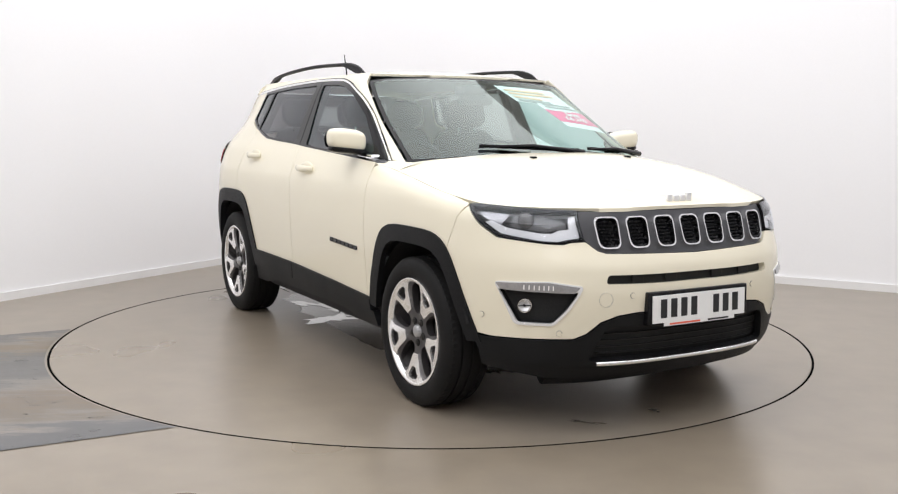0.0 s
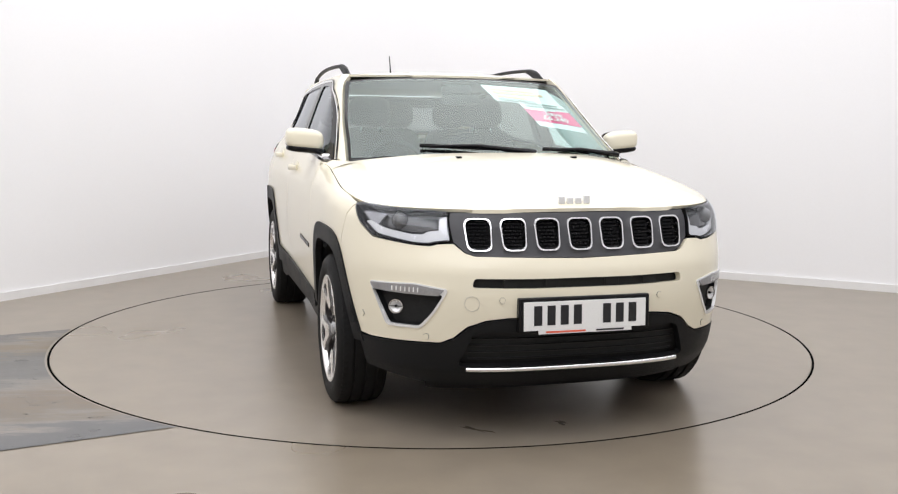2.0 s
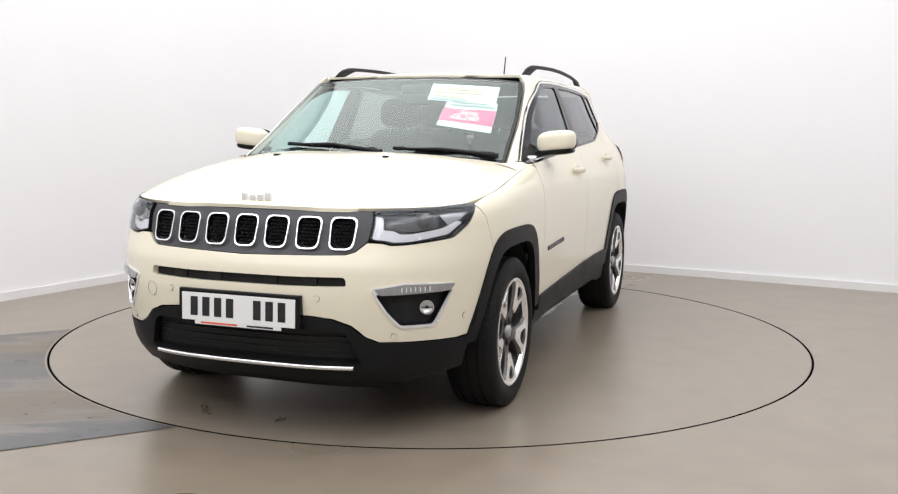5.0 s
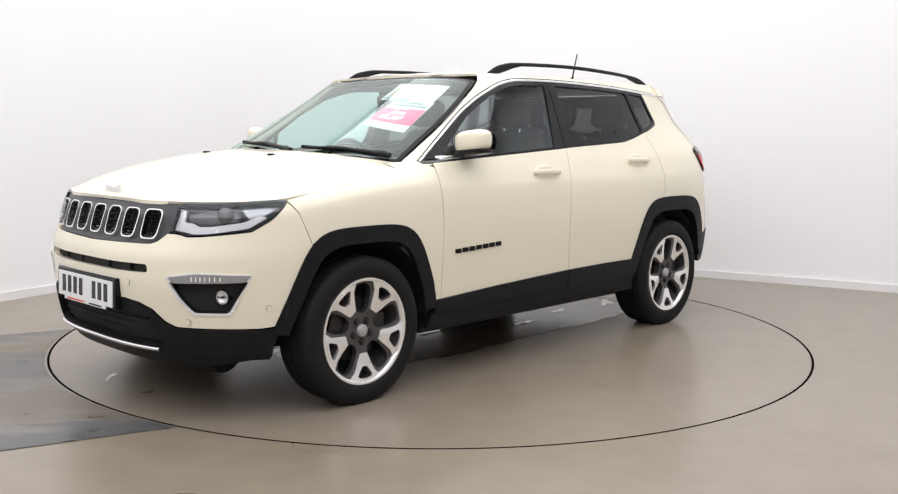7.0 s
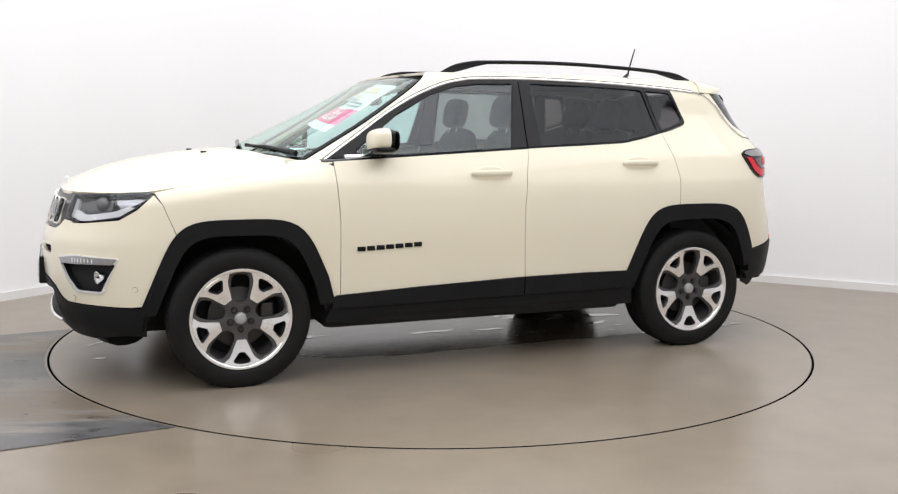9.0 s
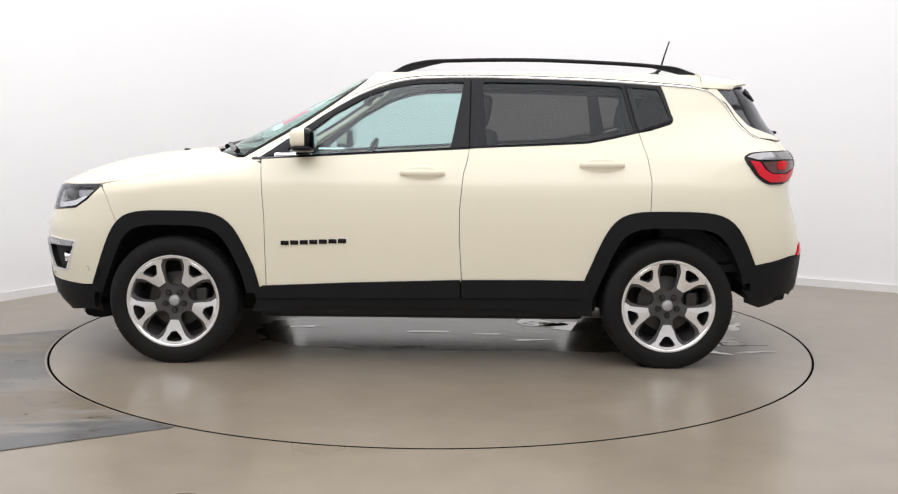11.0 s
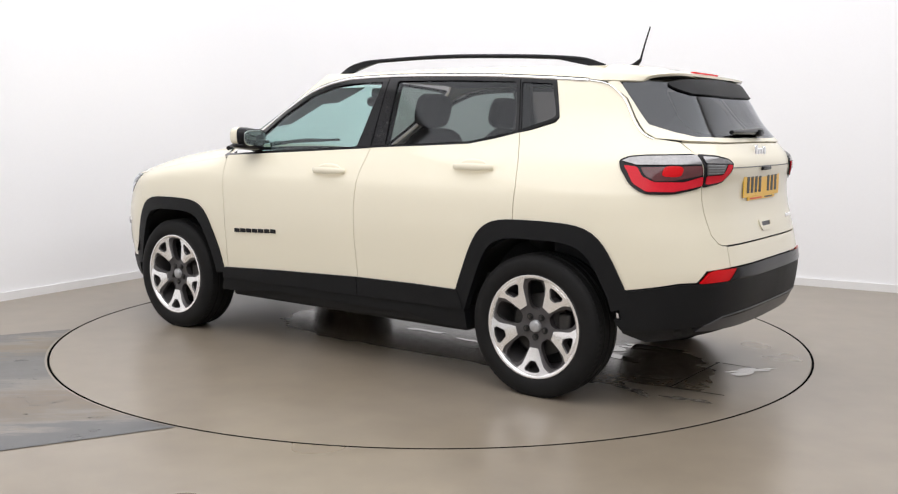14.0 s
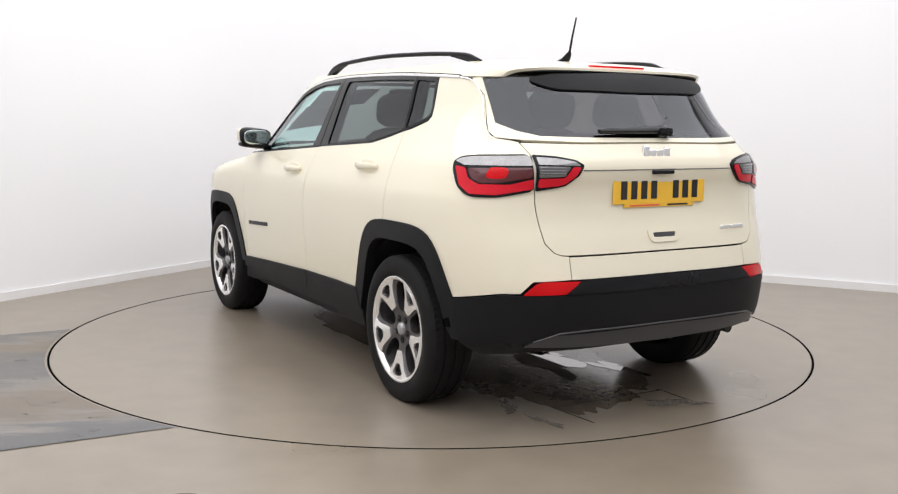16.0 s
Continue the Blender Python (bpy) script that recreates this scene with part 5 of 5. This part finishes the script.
part("badge", bm, CHROME, tailgate, "small chrome badge")
bm = bmesh.new()
for i in range(7):
    y = -0.37 - i * 0.024
    x = float(rear_fn([y], [0.832])[0][0])
    box(bm, x - 0.006, x + 0.004, y - 0.009, y + 0.009, 0.823, 0.840, 0.002)
part("model_badge", bm, CHROME, tailgate, "small chrome lettering bars")

# tail lights: outer lamp on the quarter, inner lamp on the tailgate
for mirror in (False, True):
    q = dict(mirror=mirror, step=0.02)
    out_l = rounded([sd(-1.70, 1.13), sd(-1.735, 1.148), sd(-1.80, 1.155), re(0.619, 1.160), re(0.619, 1.014), sd(-1.93, 0.985), sd(-1.83, 0.985), sd(-1.77, 1.02), sd(-1.715, 1.095)], 0.035, 8)
    tl = part("tail_light", sheet(out_l, LOW, lift=0.007, depth=0.02, **q), GLOSSBLACK, car, "black-edged red and clear tail light")
    part("clear_band", sheet(rounded([sd(-1.715, 1.126), sd(-1.745, 1.140), sd(-1.80, 1.146), re(0.627, 1.152), re(0.627, 1.114), sd(-1.78, 1.110)], 0.006), LOW, lift=0.012, depth=0.004, **q), CLEARBAND, tl, "clear upper lens")
    part("red_lens", sheet(rounded([sd(-1.728, 1.108), sd(-1.785, 1.102), sd(-1.812, 1.062), sd(-1.86, 1.038), sd(-1.96, 1.040), re(0.626, 1.066), re(0.626, 1.024), sd(-1.93, 0.996), sd(-1.835, 0.996), sd(-1.78, 1.03)], 0.012), LOW, lift=0.012, depth=0.004, **q), REDGLOW, tl, "bright red outer lens")
    part("inner_lens", sheet(rounded([sd(-1.80, 1.10), re(0.63, 1.108), re(0.63, 1.072), sd(-1.93, 1.046), sd(-1.865, 1.042), sd(-1.822, 1.066)], 0.012), LOW, lift=0.011, depth=0.004, **q), REDSMOKE, tl)
    part("bulb_lens", sheet([(LOW.sr(0.74, 1.085) + 0.046 * math.copysign(abs(math.cos(t)) ** 0.6, math.cos(t)), 1.084 + 0.022 * math.copysign(abs(math.sin(t)) ** 0.6, math.sin(t))) for t in np.linspace(0, 2 * math.pi, 25)[:-1]], LOW, lift=0.013, depth=0.004, **q), REDLENS, tl)
    in_l = rounded([(0.6185, 1.159), (0.53, 1.153), (0.45, 1.138), (0.418, 1.118), (0.44, 1.08), (0.495, 1.036), (0.53, 1.028), (0.6185, 1.014)], 0.008)
    il = part("boot_light", sheet(in_l, rear_fn, lift=0.007, depth=0.02, flip=True, **q), GLOSSBLACK, tailgate, "black-edged red and clear boot light")
    part("clear_band", sheet(rounded([(0.608, 1.147), (0.53, 1.142), (0.46, 1.13), (0.436, 1.115), (0.608, 1.118)], 0.006), rear_fn, lift=0.012, depth=0.004, flip=True, **q), CLEARBAND, il)
    part("ribbed_lens", sheet(rounded([(0.608, 1.114), (0.48, 1.112), (0.51, 1.075), (0.608, 1.07)], 0.006), rear_fn, lift=0.011, depth=0.004, flip=True, **q), SMOKE, il)
    for i in range(4):
        z = 1.078 + i * 0.0095
        part("rib", sheet([(0.604, z), (0.505, z), (0.505, z + 0.003), (0.604, z + 0.003)], rear_fn, lift=0.014, depth=0.004, flip=True, **q), CLEARLENS, il)
    part("red_lens", sheet(rounded([(0.608, 1.066), (0.505, 1.070), (0.47, 1.112), (0.436, 1.11), (0.455, 1.08), (0.50, 1.044), (0.535, 1.036), (0.608, 1.028)], 0.008), rear_fn, lift=0.012, depth=0.004, flip=True, **q), REDGLOW, il)

# rear bumper: cream above, black below
cb = yz([(0.0, 0.655), (0.496, 0.654), (0.496, 0.744), (0.0, 0.745)])
rb = part("rear_bumper", sheet(cb, rear_fn, step=0.03, flip=True), PAINT, car)
rlow = [sd(-1.72, 0.42), *[sd(*p) for p in arch_line(-XW, CUT, 170, 152, 6)], sd(-1.765, 0.552), re(0.76, 0.592), re(0.735, 0.592), re(0.0, 0.592), re(0.0, 0.43), re(0.55, 0.425), re(0.66, 0.395), sd(-1.95, 0.388), sd(-1.75, 0.374)]
for mirror in (False, True):
    part("lower_bumper", sheet(rlow, LOW, step=0.035, lift=0.008, depth=0.03, mirror=mirror), CLAD, rb, "black textured lower bumper")
    part("reflector", sheet(rounded([(0.692, 0.594), (0.645, 0.640), (0.61, 0.648), (0.46, 0.646), (0.485, 0.615), (0.53, 0.596)], 0.01), rear_fn, lift=0.008, depth=0.012, step=0.02, mirror=mirror, flip=True), REDLENS, rb, "red rear reflector")
part("step_pad", sheet(yz([(0.0, 0.651), (0.457, 0.648), (0.53, 0.594), (0.0, 0.594)]), rear_fn, lift=0.012, depth=0.014, step=0.03, flip=True), GLOSSBLACK, rb, "black recessed bumper step")
part("diffuser", sheet(yz([(0.0, 0.437), (0.545, 0.428), (0.64, 0.39), (0.66, 0.372), (0.3, 0.358), (0.0, 0.352)]), rear_fn, lift=0.004, depth=0.05, step=0.03, flip=True), GRILLE, rb, "grey lower rear panel")
bm = bmesh.new()
P = rear_fn(np.array([-0.64, -0.60, -0.545, *np.linspace(-0.4, 0.4, 9), 0.545, 0.60, 0.64]), np.array([0.395, 0.41, 0.43, *[0.437] * 9, 0.43, 0.41, 0.395]))
tube(bm, P + np.array([-0.010, 0, 0]), 0.004, 0.004, 6)
part("diffuser_edge", finish(bm), GRILLE, rb)

# ---------------------------------------------------------------- cabin
def pad(bm, cx, cy, cz, sx, sy, sz, e=0.5, m=None):
    """A rounded cushion."""
    r = bmesh.ops.create_uvsphere(bm, u_segments=20, v_segments=12, radius=1)["verts"]
    for v in r:
        v.co = Vector([c + s * math.copysign(abs(k) ** e, k) for c, s, k in zip((cx, cy, cz), (sx, sy, sz), v.co)])
    if m is not None:
        bmesh.ops.transform(bm, matrix=m, verts=r)
    for v in r:
        for f in v.link_faces:
            f.smooth = True


def seat(x, y, w=0.25):
    st = empty("seat", car)
    st.matrix_basis = pose(x, y, 0)
    bm = bmesh.new()
    pad(bm, 0.0, 0, 0.62, 0.27, w, 0.10)
    part("cushion", bm, INTERIOR, st)
    bm = bmesh.new()
    pad(bm, 0, 0, 0.30, 0.075, w, 0.33, 0.55, m=pose(-0.22, 0, 0.66, 0, -16))
    part("backrest", bm, INTERIOR, st)
    bm = bmesh.new()
    pad(bm, 0, 0, 0.72, 0.05, 0.135, 0.095, 0.6, m=pose(-0.20, 0, 0.66, 0, -12))
    part("headrest", bm, INTERIOR, st)
    for s in (-1, 1):
        bm = bmesh.new()
        tube(bm, [(-0.33, s * 0.06, 1.22), (-0.345, s * 0.06, 1.30)], 0.007, 0.007, 8)
        part("headrest_post", bm, CHROME, st)
    return st


seat(0.02, 0.37)
seat(0.02, -0.37)
for y in (0.42, 0.0, -0.42):
    seat(-0.92, y, 0.21)
bm = bmesh.new()
pad(bm, 0.80, 0, 0.98, 0.34, 0.72, 0.135, 0.45)
dash = part("dashboard", bm, INTERIOR, car, "dark dashboard")
bm = bmesh.new()
pts = [(0, 0.185 * math.cos(t), 0.185 * math.sin(t)) for t in np.linspace(0, 2 * math.pi, 37)]
tube(bm, pts, 0.015, 0.015, 8, up=(1, 0, 0))
box(bm, -0.01, 0.02, -0.06, 0.06, -0.05, 0.05, 0.015)
box(bm, -0.005, 0.012, -0.18, 0.18, -0.015, 0.015, 0.005)
box(bm, -0.005, 0.012, -0.015, 0.015, -0.18, 0.0, 0.005)
bmesh.ops.transform(bm, matrix=pose(0.42, -0.37, 1.02, 0, -24), verts=bm.verts)
part("steering_wheel", bm, INTERIOR, car, "dark steering wheel")
bm = bmesh.new()
pad(bm, 0.36, 0.02, 1.43, 0.02, 0.115, 0.032, 0.6)
part("rear_view_mirror", bm, INTERIOR, car)
bm = bmesh.new()
box(bm, 0.27, 0.38, -0.075, 0.085, 1.455, 1.515, 0.02)
part("sensor_housing", bm, INTERIOR, car)
bm = bmesh.new()
box(bm, -1.9, 0.9, -0.70, 0.70, 0.50, 0.54)
box(bm, -1.85, -1.30, -0.68, 0.68, 0.54, 1.02, 0.02)
part("cabin_floor", bm, INTERIOR, car)

# wipers
for a, b, c in (((1.19, 0.17, 1.15), (1.145, -0.12, 1.182), (1.09, -0.40, 1.178)), ((1.0, 0.71, 1.135), (1.10, 0.45, 1.165), (1.16, 0.22, 1.165))):
    bm = bmesh.new()
    tube(bm, [a, b, c], 0.012, 0.012, 8, taper=lambda t: 1.2 - 0.7 * t)
    w = part("windscreen_wiper", finish(bm), GLOSSBLACK, car, "black windscreen wiper")
    bm = bmesh.new()
    v0, v1 = Vector(a), Vector(c)
    tube(bm, [v0 + (v1 - v0) * 0.05 + Vector((0, 0, 0.01)), v1 + Vector((0.0, 0, 0.004))], 0.006, 0.010, 6)
    part("blade", finish(bm), RUBBER, w)


# price cards inside the windscreen
def letters(text, size, mat, parent, m):
    cu = bpy.data.curves.new("text", "FONT")
    cu.body, cu.size, cu.align_x, cu.extrude, cu.offset = text, size, "CENTER", 0.0004, 0.0012
    tmp = bpy.data.objects.new("text", cu)
    me = bpy.data.meshes.new_from_object(tmp)
    bpy.data.objects.remove(tmp)
    me.transform(m)
    # laid on the curved screen
    for v in me.vertices:
        q = TOP(np.array([tp(v.co.y, v.co.z)[0]]), np.array([v.co.z]))[0]
        v.co.x = q[0] - 0.002
    part("lettering", me, mat, parent)


def screen_card(pts, mat, name, parent, lift, label=""):
    return part(name, sheet([tp(*p) for p in pts], TOP, lift=lift, depth=0.001, step=0.05), mat, parent, label)


card = screen_card([(0.13, 1.525), (0.53, 1.50), (0.56, 1.395), (0.17, 1.43)], CARD, "price_card", None, -0.008)
tagged(card, "white price card with orange print behind the windscreen", "price card")
for i in range(4):
    z = 1.503 - 0.02 * i
    w = (0.43, 0.47, 0.36, 0.40)[i]
    screen_card([(0.165 + 0.008 * i, z), (w, z - 0.018), (w + 0.004, z - 0.030), (0.168 + 0.008 * i, z - 0.011)], (ORANGE, ORANGE, ORANGE, LAMPGREY)[i], "text_bar", card, -0.0045)
card2 = screen_card([(0.29, 1.43), (0.57, 1.405), (0.615, 1.25), (0.325, 1.292)], CARD, "price_card", None, -0.0075)
tagged(card2, "white and pink price card with white lettering behind the windscreen", "price card")
screen_card([(0.30, 1.385), (0.582, 1.362), (0.606, 1.282), (0.317, 1.318)], PINK, "pink_band", card2, -0.005)
for z, w, mt in ((1.417, 0.20, LAMPGREY), (1.402, 0.24, LAMPGREY), (1.384, 0.16, CARD)):
    screen_card([(0.325, z), (0.325 + w, z - 0.6 * w * 0.14), (0.325 + w, z - 0.6 * w * 0.14 - 0.006), (0.325, z - 0.006)], mt, "text_bar", card2, -0.003)
p0 = TOP(np.array([tp(0.455, 1.335)[0]]), np.array([1.335]))[0]
e0 = TOP(np.array([tp(0.32, 1.3535)[0]]), np.array([1.3535]))[0]
ux = Vector(p0 - e0).normalized()
uz = Vector(TOP(np.array([tp(0.45, 1.38)[0]]), np.array([1.38]))[0] - p0)
un = ux.cross(uz).normalized()
uz = un.cross(ux)
base = Matrix(((ux.x, uz.x, un.x, p0[0]), (ux.y, uz.y, un.y, p0[1]), (ux.z, uz.z, un.z, p0[2]), (0, 0, 0, 1)))
letters("Save", 0.070, CARD, card2, base @ Matrix.Translation((0, -0.004, 0.006)) @ Matrix.Diagonal((0.80, 1, 1, 1)))
letters("£6,240", 0.070, CARD, card2, base @ Matrix.Translation((0.0, -0.062, 0.006)) @ Matrix.Diagonal((0.80, 1, 1, 1)))


# ---------------------------------------------------------------- what turns
def motions():
    """The turntable and the car on it turn together, clockwise from above."""
    heading = [(0, -60.86), (0.5, -61.92), (1.0, -64.77), (1.5, -69.05), (2.0, -75.05), (2.5, -80.95), (3.0, -87.05), (3.5, -92.95), (4.0, -99.05), (4.5, -105.0), (5.2, -113.3), (6.0, -122.8), (6.8, -132.4), (7.5, -140.6),
               (8.0, -146.5), (8.5, -152.3), (9.0, -158.3), (9.7, -166.4), (10.5, -175.8), (11.3, -185.2), (12.0, -193.4), (12.5, -199.2), (13.0, -205.1), (13.5, -210.9), (14.0, -216.9), (14.5, -222.7), (15.0, -228.7), (15.5, -234.5), (16.0, -240.5)]
    for thing in (car, card, card2):
        walk(thing, [(t, pose(0, 0, 0, 0, 0, a) @ pose(0.045, 0.023, 0.0)) for t, a in heading])
    walk(turntable, [(t, pose(0, 0, 0, 0, 0, a)) for t, a in heading])


motions()
